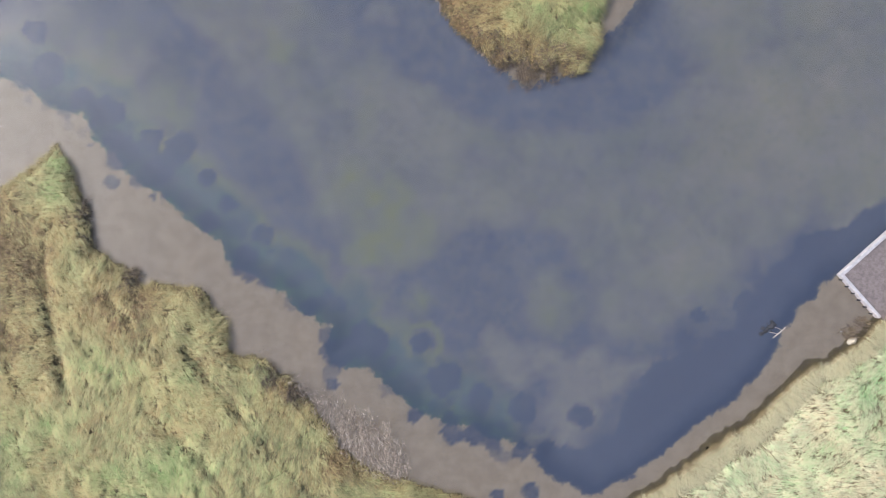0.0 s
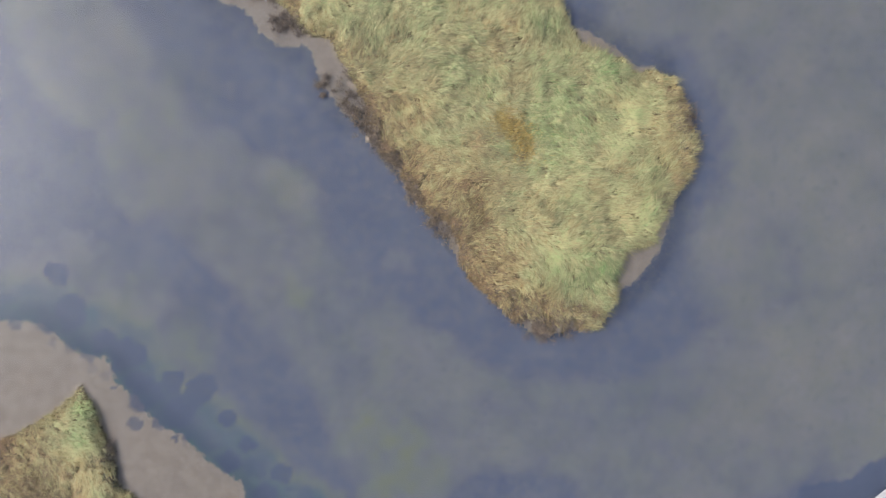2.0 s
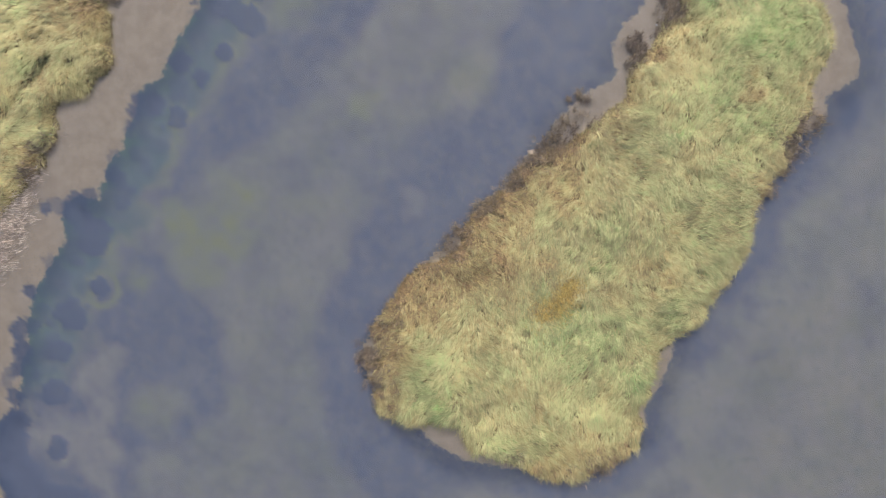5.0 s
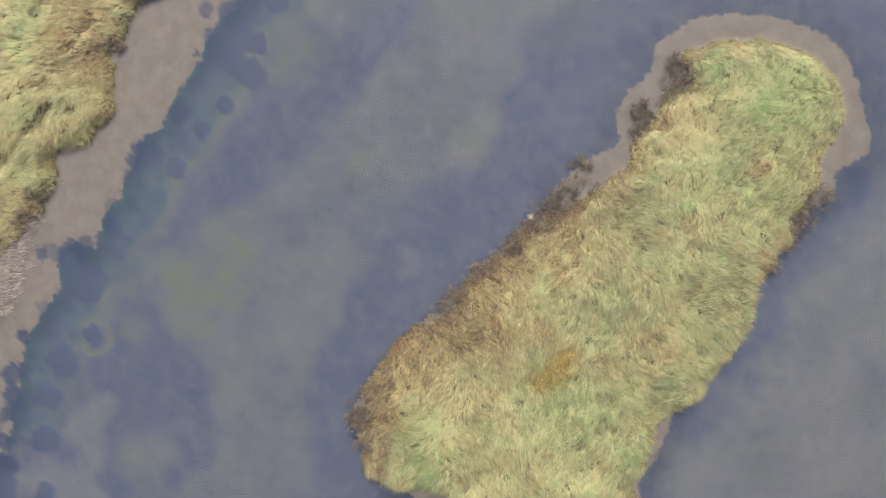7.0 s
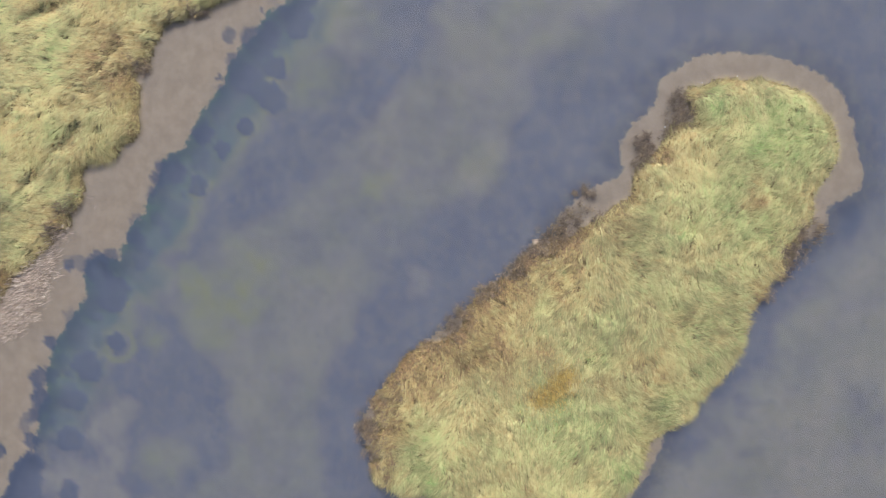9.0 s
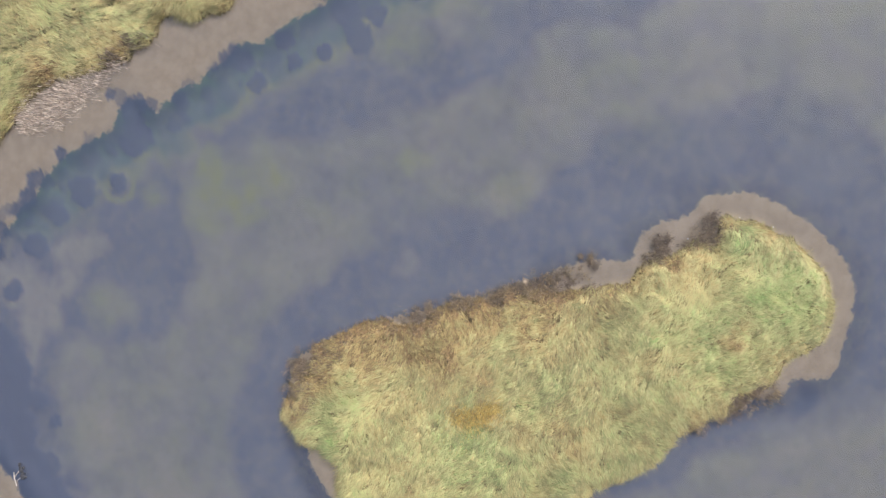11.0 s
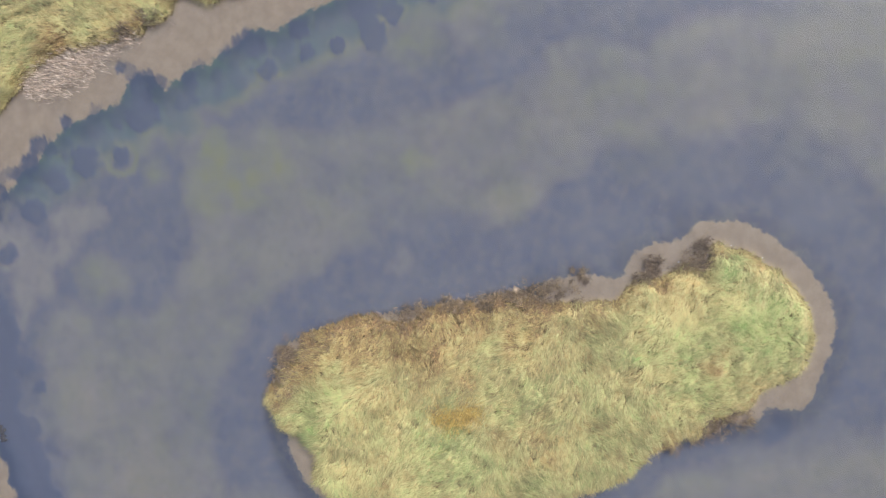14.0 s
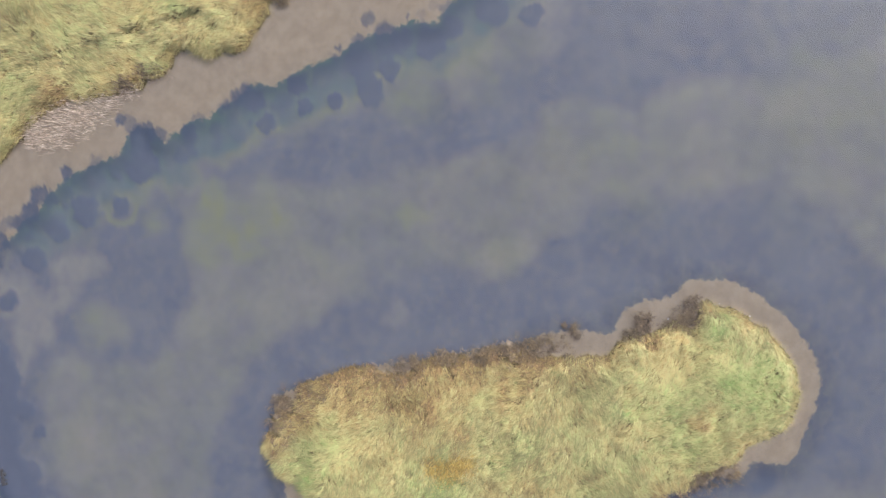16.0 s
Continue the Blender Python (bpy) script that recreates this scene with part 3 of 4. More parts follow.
# the water hides more of its bed the deeper it is
every = idx
wv = np.stack([x, y, 0 * x], 1)[every.ravel()]
murk = (1 - np.exp(-0.62 * np.maximum(-z, 0.0)))[every.ravel()]
ux, uy = x[every.ravel()], y[every.ravel()]
ruffle = np.clip(0.32 + spots(ux, uy, WINDY) + 0.2 * fbm(ux, uy, 6.0, 47), 0.05, 1)
small = np.arange(every.size).reshape(every.shape)
sheet = np.stack([small[:-1, :-1], small[:-1, 1:], small[1:, 1:], small[1:, :-1]], -1).reshape(-1, 4)
water = new("water", grid_mesh("water", wv, sheet, [WATER], {"murk": murk, "ruffle": ruffle, "lee": smooth(ux + 0.15 * (uy - 20), 4.0, 12.0)}))
tagged(water, "shallow grey-blue turbid pond water with light ripples", "water", kind="structure")


# ---- grass ----
def blades(name, rx, ry, rz, ang, length, width, arch, tone, mat, shade=None):
    """One mesh of curved blades that rise from their roots and lie over the way ang points."""
    n = len(rx)
    dx, dy = np.cos(ang), np.sin(ang)
    sx, sy = -dy, dx
    rows = []
    for t, h, w in ((0.0, 0.0, 1.0), (0.48, 1.0, 0.85), (1.0, 0.72, 0.0)):
        bend = 0.12 * length * np.sin(t * 3.0 + ang * 7)
        cx, cy, cz = rx + dx * t * length + sx * bend, ry + dy * t * length + sy * bend, rz + h * arch
        if w:
            rows += [np.stack([cx - sx * width * w / 2, cy - sy * width * w / 2, cz], 1), np.stack([cx + sx * width * w / 2, cy + sy * width * w / 2, cz], 1)]
        else:
            rows.append(np.stack([cx, cy, cz], 1))
    v = np.stack(rows, 1).reshape(-1, 3)
    b = (np.arange(n) * 5)[:, None]
    tri = np.concatenate([b + np.array([[0, 2, 1]]), b + np.array([[1, 2, 3]]), b + np.array([[2, 4, 3]])])
    return new(name, grid_mesh(name, v, tri, [mat], {"tone": np.repeat(tone, 5), "shade": np.repeat(rng.random(n) if shade is None else shade, 5)}))


rng = np.random.default_rng(4)


def tufts(x0, x1, y0, y1, step, keep):
    """Tuft centres on a shaken lattice, where keep(x, y) holds."""
    cx, cy = np.meshgrid(np.arange(x0, x1, step), np.arange(y0, y1, step))
    cx = cx.ravel() + rng.uniform(-0.6, 0.6, cx.size) * step
    cy = cy.ravel() + rng.uniform(-0.6, 0.6, cy.size) * step
    ok = keep(cx, cy)
    return cx[ok], cy[ok]


BROWN = [(5.0, 12.5, 1.5, 0.8), (6.8, 12.4, 1.4, 0.85), (8.6, 12.5, 1.2, 0.85), (10.0, 13.4, 0.8, 0.6), (3.8, 13.4, 1.2, 0.7), (2.3, 14.9, 1.2, 0.65), (1.3, 16.4, 1.1, 0.75),
         (14.6, 26.0, 1.0, 0.7), (14.8, 24.7, 1.0, 0.7), (14.7, 23.0, 1.0, 0.65), (14.1, 21.4, 0.8, 0.6), (1.6, 18.4, 1.2, 0.6), (0.2, 20.2, 1.0, 0.5), (-28.3, 1.8, 3.2, 0.9), (-27, -4.4, 2.6, 0.9), (-25.4, -8, 1.8, 0.6), (5.6, 12.5, 2.6, 0.75), (2, 15.5, 2.2, 0.6), (-0.2, 18.3, 1.8, 0.65),
         (-3.3, 22, 1.4, 0.75), (-5.7, 25.2, 1.3, 0.8), (-2.9, 39.3, 1.3, 0.75), (-1.1, 37.4, 1.3, 0.7), (13.8, 24.7, 1.6, 0.5), (13.5, 21.2, 1.2, 0.4),
         (-6.9, 37, 0.7, 0.7), (-26.3, -0.2, 3.4, 0.85), (-25.8, -5.9, 2.6, 0.6), (-19, -3.4, 2.4, 0.75), (-22.1, 1.9, 1.5, 0.6), (-15.2, -3.6, 1.6, 0.4),
         (-9.5, -8.9, 1.2, 0.5), (-5.8, -12.8, 1.4, 0.6), (-20.3, -2.8, 1.6, 0.6), (2.4, 22.5, 2, 0.25)]
LUSH = [(-23.8, 6, 1.1, 1), (9.6, 28.8, 0.9, 0.8), (10.0, 16.1, 0.7, 0.7), (-11.4, 38.6, 2.4, 0.4), (-13.2, 35.1, 0.9, 0.7), (6.5, 26.3, 0.9, 0.4),
        (-16.6, -13.1, 1.6, 0.5), (27.4, -7.8, 1.2, 0.4), (21.1, -12.3, 1, 0.3), (25.6, -10.4, 0.7, 0.35), (29, -6.3, 1.2, 0.5), (-23.9, 4.1, 1, 0.6)]
PALE = [(-10.0, 36.0, 4.0, 0.35), (-11.0, 39.5, 2.6, 0.4), (-7.5, 33.5, 3.0, 0.3), (-9.3, 33.7, 1.6, 1), (-11.4, 36.6, 1.4, 0.8), (6.8, 17.1, 1.5, 1), (11.4, 25.6, 1.6, 0.9), (-7.3, 38.1, 1, 0.8), (5.4, 20.6, 1.2, 0.6),
        (11.7, 19, 1.2, 0.9), (-22.9, -4.1, 1.2, 1), (-21.9, -6.9, 1.2, 1), (-23.5, -1.8, 0.9, 0.9), (-11.5, -10, 1.2, 0.8), (-17.6, -8.4, 1.6, 0.5),
        (23.5, -12, 4, 0.8), (28.6, -8.8, 3, 0.7)]
GOLD = [(3.2, 24.6, 1, 0.9), (4.3, 23.1, 0.9, 0.6), (-18.3, -4.2, 1.2, 0.4)]


def tone_at(px, py, d):
    t = 0.565 + 0.17 * fbm(px, py, 3.4, 61) + 0.10 * fbm(px, py, 1.1, 62)
    east = smooth(px, 9.0, 12.0) * smooth(-py, 0.0, 3.0)
    t = t - 0.02 * east + 0.01 * smooth(4.0 - py, 0.0, 6.0) * (1 - east)
    t = t + (0.92 - t) * spots(px, py, LUSH)
    t = t + (0.33 - t) * spots(px, py, GOLD)
    wob = 0.7 * fbm(px, py, 1.5, 63)
    t = t + (0.17 - t) * np.clip(spots(px + wob, py - wob, BROWN) * (0.9 + 0.35 * fbm(px, py, 0.9, 64)), 0, 1)
    back = 0.79 * (px - 3.8) + 0.61 * (py - 12.7)
    along = -0.61 * (px - 3.8) + 0.79 * (py - 12.7)
    heath = smooth(3.5 - back + 1.5 * fbm(px, py, 1.7, 66), 0.0, 1.5) * smooth(along, -7.0, -4.0) * smooth(18.0 - along, 0.0, 4.0)
    t = t + (0.22 - t) * 0.95 * np.where(py > 9.0, heath, 0.0) * (0.75 + 0.35 * fbm(px, py, 0.7, 67))
    rim = np.exp(-np.maximum(d, 0) / 0.45)
    return np.clip(t - 0.22 * rim * (1 - east), 0.02, 1.0)


def outward(px, py, dist):
    """The way down to the water."""
    e = 0.3
    return np.arctan2(dist(px, py - e) - dist(px, py + e), dist(px - e, py) - dist(px + e, py))


def sward(name, box, keep, dist, locks, mat, label, seed, drape=0.0, lay=0.0, wander=1.0, bright=0.0, ridge=0.0):
    """Tufts of locks of blades: a lock's blades lie together and share a hue."""
    cx, cy = tufts(*box, 0.42, keep)
    comb = lay + wander * (2.0 * fbm(cx, cy, 5.0, seed) + 0.9 * fbm(cx, cy, 1.6, seed + 3))
    n, per = len(cx), 5
    lx = np.repeat(cx, locks) + rng.normal(0, 0.22, n * locks)
    ly = np.repeat(cy, locks) + rng.normal(0, 0.22, n * locks)
    lang = np.repeat(comb + rng.normal(0, 0.22, n), locks) + rng.normal(0, 0.36, n * locks)
    ltone = np.repeat(rng.normal(0, 0.06, n), locks) + rng.normal(0, 0.10, n * locks)
    # one lock in ten is darkened to paint the shadowed gaps between tufts
    lshade = np.clip(np.repeat(0.5 + bright + 0.22 * fbm(cx, cy, 2.6, seed + 9) + ridge * fbm(0.25 * (cx - cy), 0.8 * (cx + cy), 1.7, seed + 5) + 0.42 * spots(cx, cy, PALE) + rng.normal(0, 0.10, n), locks) + rng.normal(0, 0.23, n * locks) - 0.5 * (rng.random(n * locks) < 0.10), 0, 1)
    ltall = np.repeat(rng.uniform(0.8, 1.2, n), locks) * rng.uniform(0.6, 1.25, n * locks)
    ok = (dist(lx, ly) > (-0.12 if drape else -0.03)) & (rng.random(n * locks) > 0.9 * smooth(spots(lx, ly, SCRUB), 0.35, 0.8))
    many = lambda v: np.repeat(v[ok], per)
    m = int(ok.sum()) * per
    rx, ry = many(lx) + rng.normal(0, 0.03, m), many(ly) + rng.normal(0, 0.03, m)
    d = dist(rx, ry)
    ang = many(lang) + rng.normal(0, 0.16, m)
    length = many(ltall) * rng.uniform(0.30, 0.74, m)
    arch = many(ltall) * rng.uniform(0.08, 0.27, m)
    tone = tone_at(rx, ry, d) + many(ltone) + rng.normal(0, 0.04, m)
    brown = smooth(0.34 - tone, 0.0, 0.15)
    length = length * (1 - 0.6 * brown)
    ang = ang + brown * rng.normal(0, 1.4, m)
    if drape:
        near = rng.random(m) < smooth(0.8 - d, 0.0, 0.5)
        ang = np.where(near, outward(rx, ry, dist) + rng.normal(0, 0.28, m), ang)
        tone = np.where(near, 0.47 + rng.normal(0, 0.05, m), tone)
        length = length * np.where(near, 0.8, drape)
        arch = arch * np.where(near, 0.6, drape)
    width = rng.uniform(0.010, 0.023, m)
    low = 1 - 0.4 * ditch(rx, ry)
    mound = 0.20 * smooth(fbm(rx, ry, 0.85, seed + 20, 2), -0.5, 0.7) * smooth(d, 0.0, 0.5)
    ob = blades(name, rx, ry, ground_z(rx, ry) + mound, ang, length * low, width, arch * low, np.clip(tone, 0.02, 1.0), mat, np.clip(many(lshade) + rng.normal(0, 0.07, m), 0, 1))
    return tagged(ob, label, "grass", kind="stuff")


def isle_d(px, py):
    return looked_up(isle, px, py)


def bank_d(px, py):
    return looked_up(bank, px, py)


sward("island_grass", (-16, 16, 9, 44), lambda a, b: isle_d(a, b) > 0, isle_d, 25, GRASS,
      "long wind-combed straw and green marsh grass covering the island", 71)
sward("bank_grass", (-31, 4, -20, 8.5), lambda a, b: bank_d(a, b) > 0, bank_d, 21, GRASS,
      "long lying yellow-green grass with brown patches on the bank", 81, lay=-1.0, wander=0.6, bright=0.12, ridge=0.3)
sward("meadow_grass", (8, 30, -17.5, -2), lambda a, b: bank_d(a, b) > 0, bank_d, 21, MEADOW,
      "pale green meadow grass with straw fringe above the bank", 91, 0.7, bright=0.16)


def fringe(name, box, count, dist, tone, reach, label, bleach=0.55, mat=GRASS):
    """Blades that hang over the edge towards the water."""
    rx, ry = rng.uniform(box[0], box[1], count), rng.uniform(box[2], box[3], count)
    d = dist(rx, ry)
    ok = (d > -0.05) & (spots(rx, ry, SCRUB) < 0.5) & (rng.random(count) < smooth(0.8 - d, 0.0, 0.6))
    rx, ry, d = rx[ok], ry[ok], d[ok]
    n = len(rx)
    t = np.minimum(tone_at(rx, ry, d + 0.8), tone) + rng.normal(0, 0.06, n)
    ob = blades(name, rx, ry, ground_z(rx, ry), outward(rx, ry, dist) + 0.9 * fbm(rx, ry, 0.8, 121) + rng.normal(0, 0.4, n), reach * rng.uniform(0.4, 1.0, n),
                rng.uniform(0.010, 0.024, n), rng.uniform(0.08, 0.28, n), np.clip(t, 0.02, 1), mat, np.clip(bleach + rng.normal(0, 0.17, n), 0, 1))
    tagged(ob, label, "grass", kind="stuff")


fringe("edge_grass", (8, 30, -17.5, -2), 230000, bank_d, 0.50, 0.75, "pale straw grass hanging over the edge of the steep bank", 0.7, MEADOW)
fringe("edge_grass", (-31, 4, -16, 8.5), 220000, bank_d, 0.40, 0.45, "russet and straw grass fringing the western bank")
fringe("edge_grass", (-16, 16, 9, 44), 210000, isle_d, 0.48, 0.42, "yellow-brown grass spikes fringing the island's shore")


def gold_patch():
    """Yellowing herbs that stand out of the sward."""
    n = 3400
    k = rng.random(n) < 0.6
    rx = np.where(k, rng.normal(3.2, 0.6, n), rng.normal(4.7, 0.8, n))
    ry = np.where(k, rng.normal(24.7, 0.5, n), rng.normal(23.6, 0.6, n))
    ob = blades("golden_herbs", rx, ry, ground_z(rx, ry) + 0.1, rng.uniform(0, 6.283, n), rng.uniform(0.08, 0.25, n), rng.uniform(0.015, 0.035, n), rng.uniform(0.15, 0.32, n),
                rng.random(n), HERB)
    tagged(ob, "golden yellow dying herbs among the island grass", "herbs", kind="stuff")


gold_patch()


# ---- landing platform ----
def block(sx, sy, sz, bevel=0.02):
    bm = bmesh.new()
    bmesh.ops.create_cube(bm, size=1)
    bmesh.ops.scale(bm, vec=(sx, sy, sz), verts=bm.verts)
    bmesh.ops.translate(bm, vec=(0, 0, sz / 2), verts=bm.verts)
    bmesh.ops.bevel(bm, geom=bm.edges[:], offset=bevel, segments=2, affect="EDGES")
    return bm


def platform():
    ob = new("landing_platform")
    ob.matrix_world = pose(26.19, -0.95, 0, 0, 0, 42.0)
    deck = part("deck", block(9.0, 4.4, 1.0), GRAVEL, ob, "brown trodden gravel deck")
    deck.location = (4.5 + 0.12, -2.2 - 0.12, -0.70)
    side = part("coping", block(9.2, 0.22, 0.40), COPING, ob, "pale weathered timber coping")
    side.location = (4.6 - 0.11, 0, -0.02)
    end = part("coping", block(0.22, 3.5, 0.40), COPING, ob, "pale weathered timber coping")
    end.location = (0, -1.865, -0.02)
    for k in range(6):
        pile = part("pile", tube([(0, 0, -0.9), (0, 0, -0.1), (0, 0, 0.22)], 0.05, 0.045, 8), ROT, ob, "dark tarred pile")
        pile.location = (-0.15, -0.3 - 0.58 * k, 0)
    return tagged(ob, "gravel landing platform edged with pale timber beside the bank", "platform")



# ---- reeds, scrub and shrubs at the water's edge ----
REEDS = rounded([(-8.9, -8.2), (-7.3, -10.2), (-6.1, -11.8), (-3.9, -13.4), (-2.5, -14.4), (-1.4, -13.6), (-2.7, -11.7), (-4.9, -10.2), (-6.8, -8.9)])


def reed_bed():
    n = 60000
    rx, ry = rng.uniform(-15, -1, n), rng.uniform(-15, -3, n)
    shore = -bank_d(rx, ry)
    thick = 0.55 * smooth(inside(rx, ry, REEDS) + 0.5 * fbm(rx, ry, 0.7, 102), -1.0, 0.7)
    stray = 0.09 * smooth(1.3 - shore, 0.0, 0.8) * smooth(rx, -14.5, -11.0) * smooth(fbm(rx, ry, 0.7, 101), 0.0, 0.6)
    ok = (shore > -0.1) & (rng.random(n) < np.maximum(thick, stray))
    rx, ry = rx[ok], ry[ok]
    m = len(rx)
    ang = -0.9 + 0.9 * fbm(rx, ry, 1.5, 103) + rng.normal(0, 0.7, m)
    tone = np.clip(0.42 + rng.normal(0, 0.25, m), 0, 1)
    ob = blades("reeds", rx, ry, ground_z(rx, ry), ang, rng.uniform(0.10, 0.36, m), rng.uniform(0.012, 0.026, m), rng.uniform(0.1, 0.45, m), tone, REED)
    tagged(ob, "bleached broken reed stalks standing in shallow water", "reeds", kind="stuff")


reed_bed()

# scrub that stands out on the wet mud beyond the sward: x, y, radius, amount
MUD_SCRUB = [(-0.4, 17.7, 0.8, 0.55), (-3.0, 21.4, 0.7, 0.9), (-5.4, 24.5, 0.8, 1), (-4.5, 23.5, 0.7, 1), (-6.5, 25.9, 0.7, 0.9), (-8.2, 27.1, 0.45, 1), (-7.5, 26.9, 0.5, 0.6), (-6.0, 25.4, 0.8, 1), (-3.4, 22.1, 0.6, 1), (-11.2, 30.7, 0.55, 1),
             (-10.3, 30.8, 0.5, 0.9), (-9.7, 30.3, 0.4, 0.6), (-13.0, 33.5, 0.6, 1), (-13.8, 33.0, 0.4, 1), (-12.3, 32.9, 0.7, 0.9), (-11.7, 32.2, 0.4, 0.6), (-2.2, 20.2, 0.7, 1), (-1.2, 18.6, 0.6, 0.9),
             (0.3, 18.2, 0.5, 0.5), (6.2, 11.9, 0.8, 0.9), (7.8, 11.9, 0.6, 0.9), (9.6, 12.6, 0.5, 0.7), (-4.8, 40.4, 0.7, 1), (-3.4, 39.4, 0.7, 1), (-2.4, 38.3, 0.6, 0.9), (-1.2, 37.6, 0.5, 0.8),
             (14.9, 25.8, 0.5, 0.7), (15.3, 23.9, 0.5, 0.7), (14.7, 21.6, 0.4, 0.6), (26.9, -4.6, 0.5, 0.8), (27.6, -4.1, 0.4, 0.7)]


def scrub():
    n = 520000
    rx, ry = rng.uniform(-25, 29, n), rng.uniform(-10, 42, n)
    d = np.maximum(isle_d(rx, ry), bank_d(rx, ry))
    clumped = smooth(fbm(rx, ry, 0.55, 111, 3), -0.65, 0.2)
    p = np.maximum(1.1 * spots(rx, ry, SCRUB) * smooth(d, -0.5, 0.0), spots(rx, ry, MUD_SCRUB) * smooth(d, -2.4, -1.2)) * clumped
    ok = rng.random(n) < 0.9 * p
    rx, ry = rx[ok], ry[ok]
    tall = np.repeat(rng.uniform(0.6, 1.3, len(rx)), 5)
    hue = np.repeat(0.5 + 0.28 * fbm(rx, ry, 0.5, 112, 2) + rng.normal(0, 0.15, len(rx)), 5)
    rx, ry = np.repeat(rx, 5), np.repeat(ry, 5)
    m = len(rx)
    rx, ry = rx + rng.normal(0, 0.05, m), ry + rng.normal(0, 0.05, m)
    ob = blades("scrub", rx, ry, np.maximum(ground_z(rx, ry), -0.1), rng.uniform(0, 6.283, m), tall * rng.uniform(0.08, 0.30, m), rng.uniform(0.012, 0.028, m),
                tall * rng.uniform(0.10, 0.45, m), np.clip(hue + rng.normal(0, 0.15, m), 0, 1), TWIG)
    tagged(ob, "low grey-brown woody scrub along the muddy shore", "scrub", kind="stuff")


scrub()


def shrub(px, py, radius, seed):
    """A low dead-looking salt-marsh bush: forked twigs with small leaves on them."""
    r = np.random.default_rng(seed)
    ob = new("marsh_shrub")
    ob.location = (px, py, float(ground_z(np.array([px]), np.array([py]))[0]) - 0.01)
    n = int(40 * radius / 0.4)
    a, lean = r.uniform(0, 6.283, n), r.uniform(0.2, 1.0, n) * radius
    twigs = blades("twigs", 0 * a, 0 * a, 0 * a, a, lean, np.full(n, 0.02), r.uniform(0.15, 0.4, n), r.uniform(0, 0.5, n), TWIG)
    m = int(430 * radius / 0.4)
    b, far = r.uniform(0, 6.283, m), radius * np.sqrt(r.uniform(0.02, 1.0, m))
    far = 1.5 * far * (0.62 + 0.48 * np.sin(b * 3 + seed) * np.sin(b * 2 + 1.7 * seed)) * r.uniform(0.4, 1.1, m)
    leaf = blades("foliage", far * np.cos(b), far * np.sin(b), r.uniform(0.03, 0.34, m), r.uniform(0, 6.283, m), r.uniform(0.04, 0.10, m), r.uniform(0.012, 0.028, m),
                  r.uniform(0.01, 0.08, m), np.clip(r.normal(0.35, 0.25, m), 0, 1), TWIG)
    twigs.parent = leaf.parent = ob
    return tagged(ob, "small dark brown marsh shrub growing on wet mud", "shrub", "shrubs on the mud apron")


for k, (px, py, pr) in enumerate([(-11, 30.4, 0.5), (-10.5, 30.8, 0.4), (-11.5, 30.9, 0.35), (-10.8, 31.2, 0.4), (-13.5, 32.6, 0.3), (-13.1, 33, 0.4), (-12.6, 33.3, 0.45),
                                  (-12.3, 32.9, 0.35), (-13.7, 33.3, 0.25), (-8.6, 26.9, 0.35), (-8.1, 27.4, 0.3), (-8.3, 26.3, 0.3), (5.2, 11.1, 0.35), (4.3, 12.1, 0.3),
                                  (6.2, 10.9, 0.3)]):
    shrub(px, py, pr, 200 + k)


# ---- stones and driftwood ----
def boulder(px, py, size, seed, label):
    bm = bmesh.new()
    bmesh.ops.create_icosphere(bm, subdivisions=3, radius=1)
    for v in bm.verts:
        k = 1 + 0.22 * noise.noise(v.co * 1.6 + Vector((seed, 0, 0))) + 0.06 * noise.noise(v.co * 5)
        v.co = Vector((v.co.x * k * size[0], v.co.y * k * size[1], v.co.z * k * size[2]))
    ob = part("boulder", bm, STONE)
    ob.location = (px, py, float(ground_z(np.array([px]), np.array([py]))[0]) + size[2] * 0.45)
    ob.rotation_euler = (0, 0, seed)
    return tagged(ob, label, "boulder")


boulder(27.05, -5.2, (0.34, 0.2, 0.2), 0.5, "pale yellowish boulder on the edge of the bank")


def tube(path, r0, r1, sides=7):
    """A tapered bent limb along a few points."""
    bm = bmesh.new()
    rings = []
    for k, p in enumerate(path):
        p = Vector(p)
        way = (Vector(path[min(k + 1, len(path) - 1)]) - Vector(path[max(k - 1, 0)])).normalized()
        q = way.to_track_quat("Z", "Y").to_matrix()
        r = r0 + (r1 - r0) * k / (len(path) - 1)
        rings.append([bm.verts.new(p + q @ Vector((r * math.cos(a), r * math.sin(a), 0))) for a in (6.2832 * j / sides for j in range(sides))])
    for a, b in zip(rings[:-1], rings[1:]):
        for j in range(sides):
            bm.faces.new((a[j], a[(j + 1) % sides], b[(j + 1) % sides], b[j]))
    bm.faces.new(rings[0][::-1])
    bm.faces.new(rings[-1])
    return bm


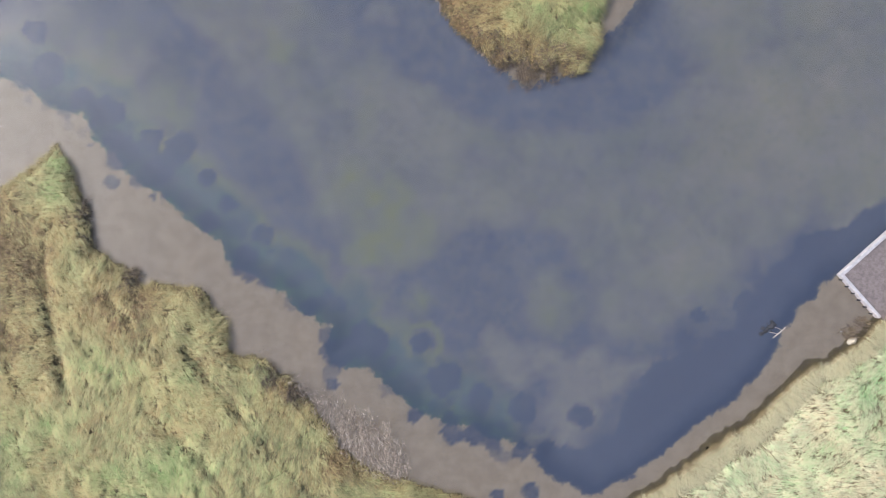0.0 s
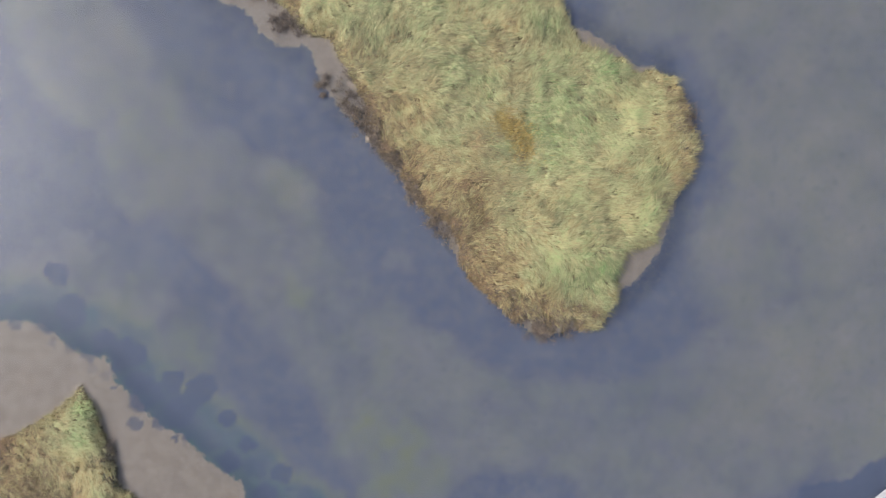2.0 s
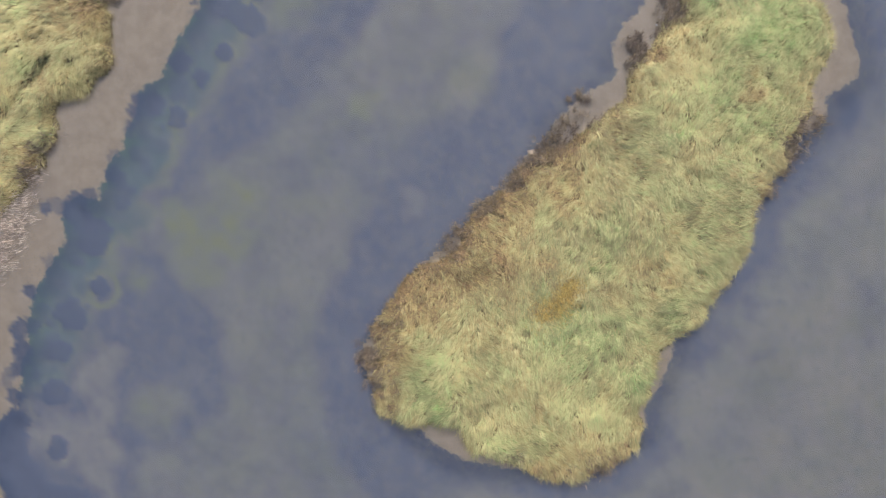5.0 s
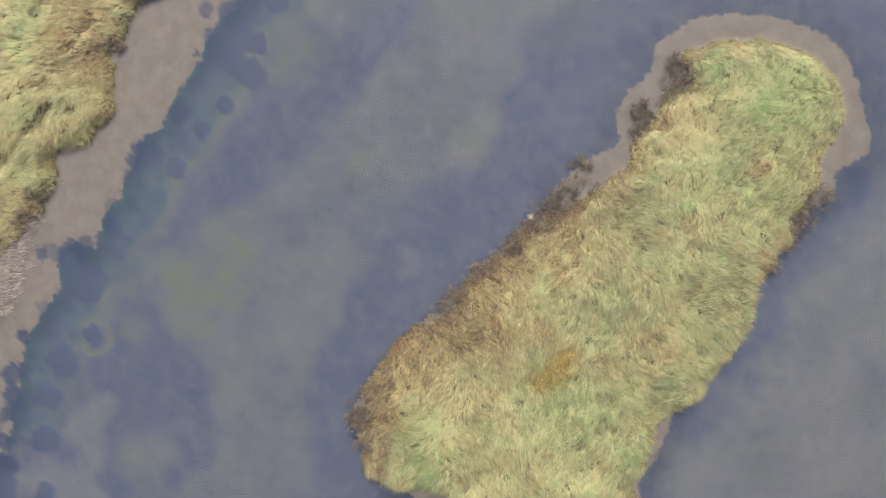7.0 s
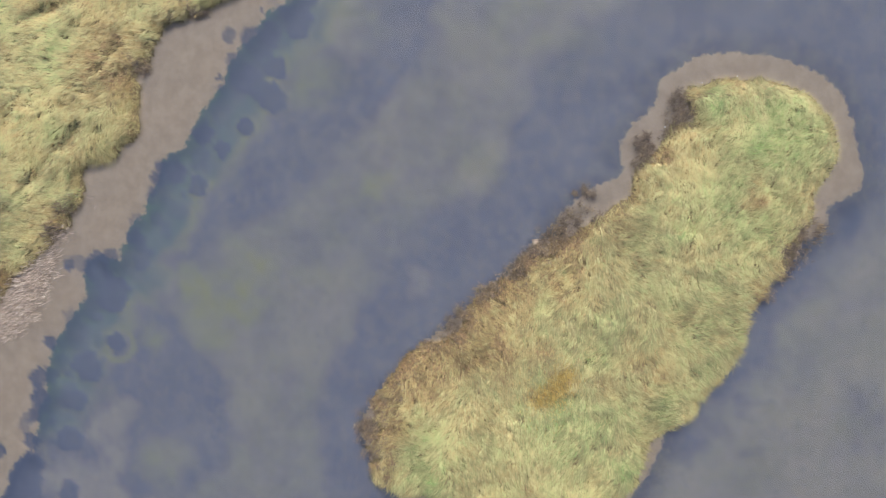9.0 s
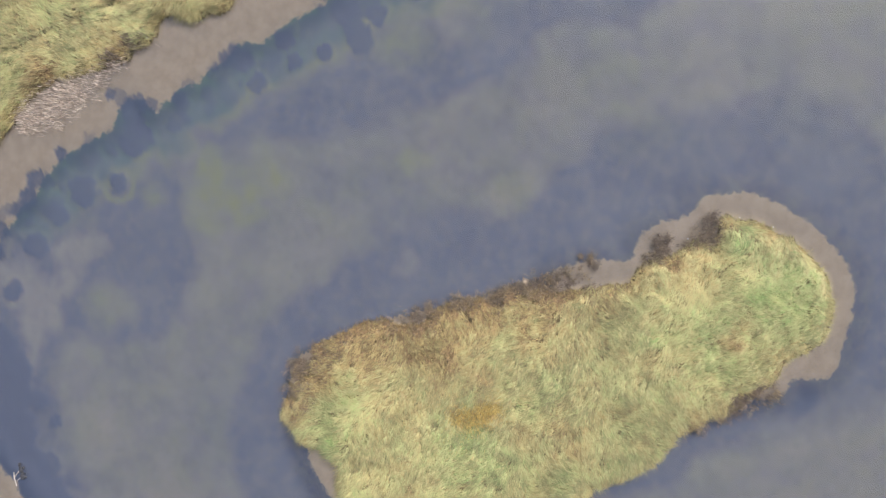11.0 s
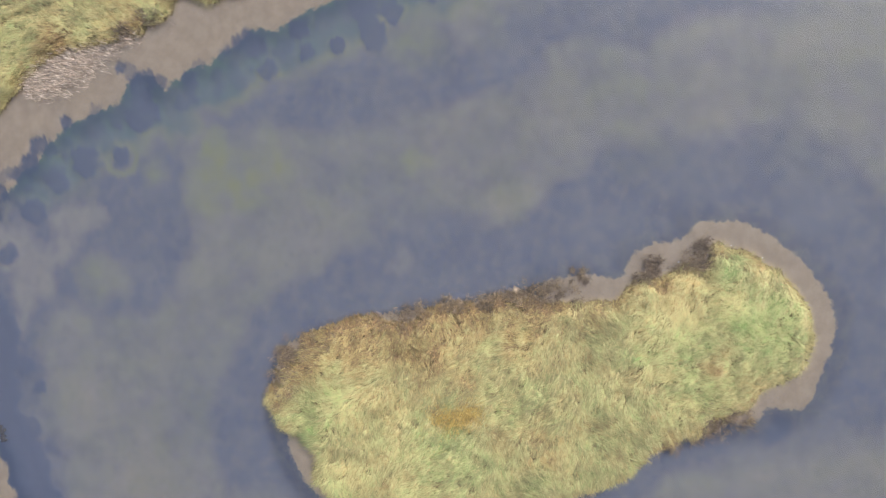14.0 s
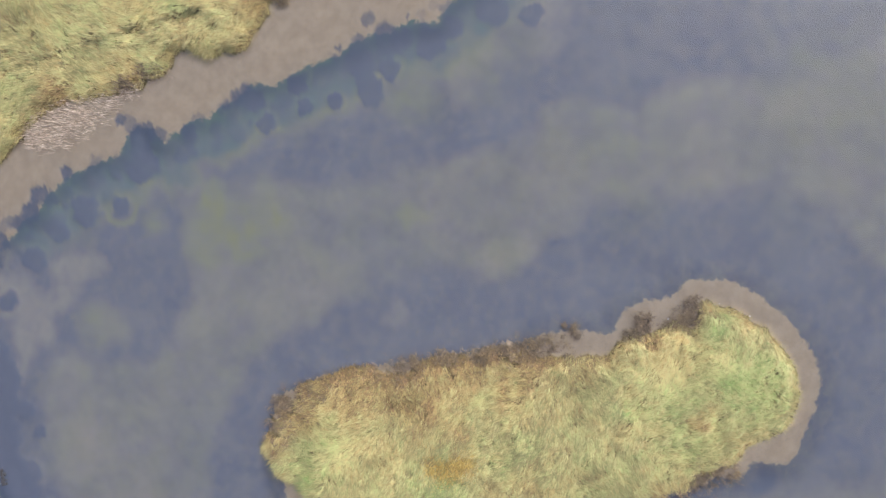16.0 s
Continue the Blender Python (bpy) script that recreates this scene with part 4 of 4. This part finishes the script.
def driftwood():
    ob = new("driftwood_branch")
    ob.location = (22.35, -4.72, 0.0)
    part("stem", tube([(-0.3, -0.32, -0.1), (-0.05, -0.05, 0.04), (0.2, 0.16, 0.06), (0.42, 0.4, 0.1)], 0.05, 0.025), DRIFT, ob)
    part("fork", tube([(-0.05, -0.05, 0.04), (-0.35, 0.02, 0.03), (-0.62, 0.06, -0.02)], 0.03, 0.015), DRIFT, ob)
    part("fork", tube([(0.2, 0.16, 0.06), (0.0, 0.3, 0.08), (-0.25, 0.36, 0.03)], 0.025, 0.012), DRIFT, ob)
    return tagged(ob, "bleached forked driftwood branch lying in shallow water", "branch")


driftwood()


def weed_clump(px, py, size, seed):
    r = np.random.default_rng(seed)
    bm = bmesh.new()
    for _ in range(9):
        at = Vector((r.normal(0, 0.16) * size, r.normal(0, 0.16) * size, r.uniform(-0.05, 0.01)))
        ball = bmesh.ops.create_icosphere(bm, subdivisions=2, radius=r.uniform(0.08, 0.17) * size)["verts"]
        for v in ball:
            v.co = Vector((v.co.x, v.co.y, v.co.z * 0.5)) * (1 + 0.45 * noise.noise(v.co * 9 + at * 7)) + at
    ob = part("weed_clump", bm, ROT)
    ob.location = (px, py, 0.0)
    return tagged(ob, "black tangled clump of rotting weed at the surface", "weed clump", "clumps by the driftwood")


weed_clump(21.95, -4.28, 1.0, 1)
weed_clump(21.5, -4.55, 0.9, 2)
weed_clump(21.72, -4.4, 0.5, 3)


# ---- pale stones on the mud ----
def pebble(px, py, size, seed):
    bm = bmesh.new()
    bmesh.ops.create_icosphere(bm, subdivisions=2, radius=size)
    for v in bm.verts:
        v.co = Vector((v.co.x * 1.3, v.co.y, v.co.z * 0.6)) * (1 + 0.25 * noise.noise(v.co / size + Vector((seed, 0, 0))))
    ob = part("pebble", bm, CHALK)
    ob.location = (px, py, float(ground_z(np.array([px]), np.array([py]))[0]) + size * 0.5)
    return tagged(ob, "small white chalky stone lying on wet mud", "stone", "white stones on the mud")


for k, (px, py) in enumerate([(-14.5, 34.5), (-14.7, 36.6), (-12, 32.1), (26.4, -4.6), (-14.5, 35.5)]):
    pebble(px, py, 0.03 + 0.01 * (k % 3), k * 1.7)


platform()
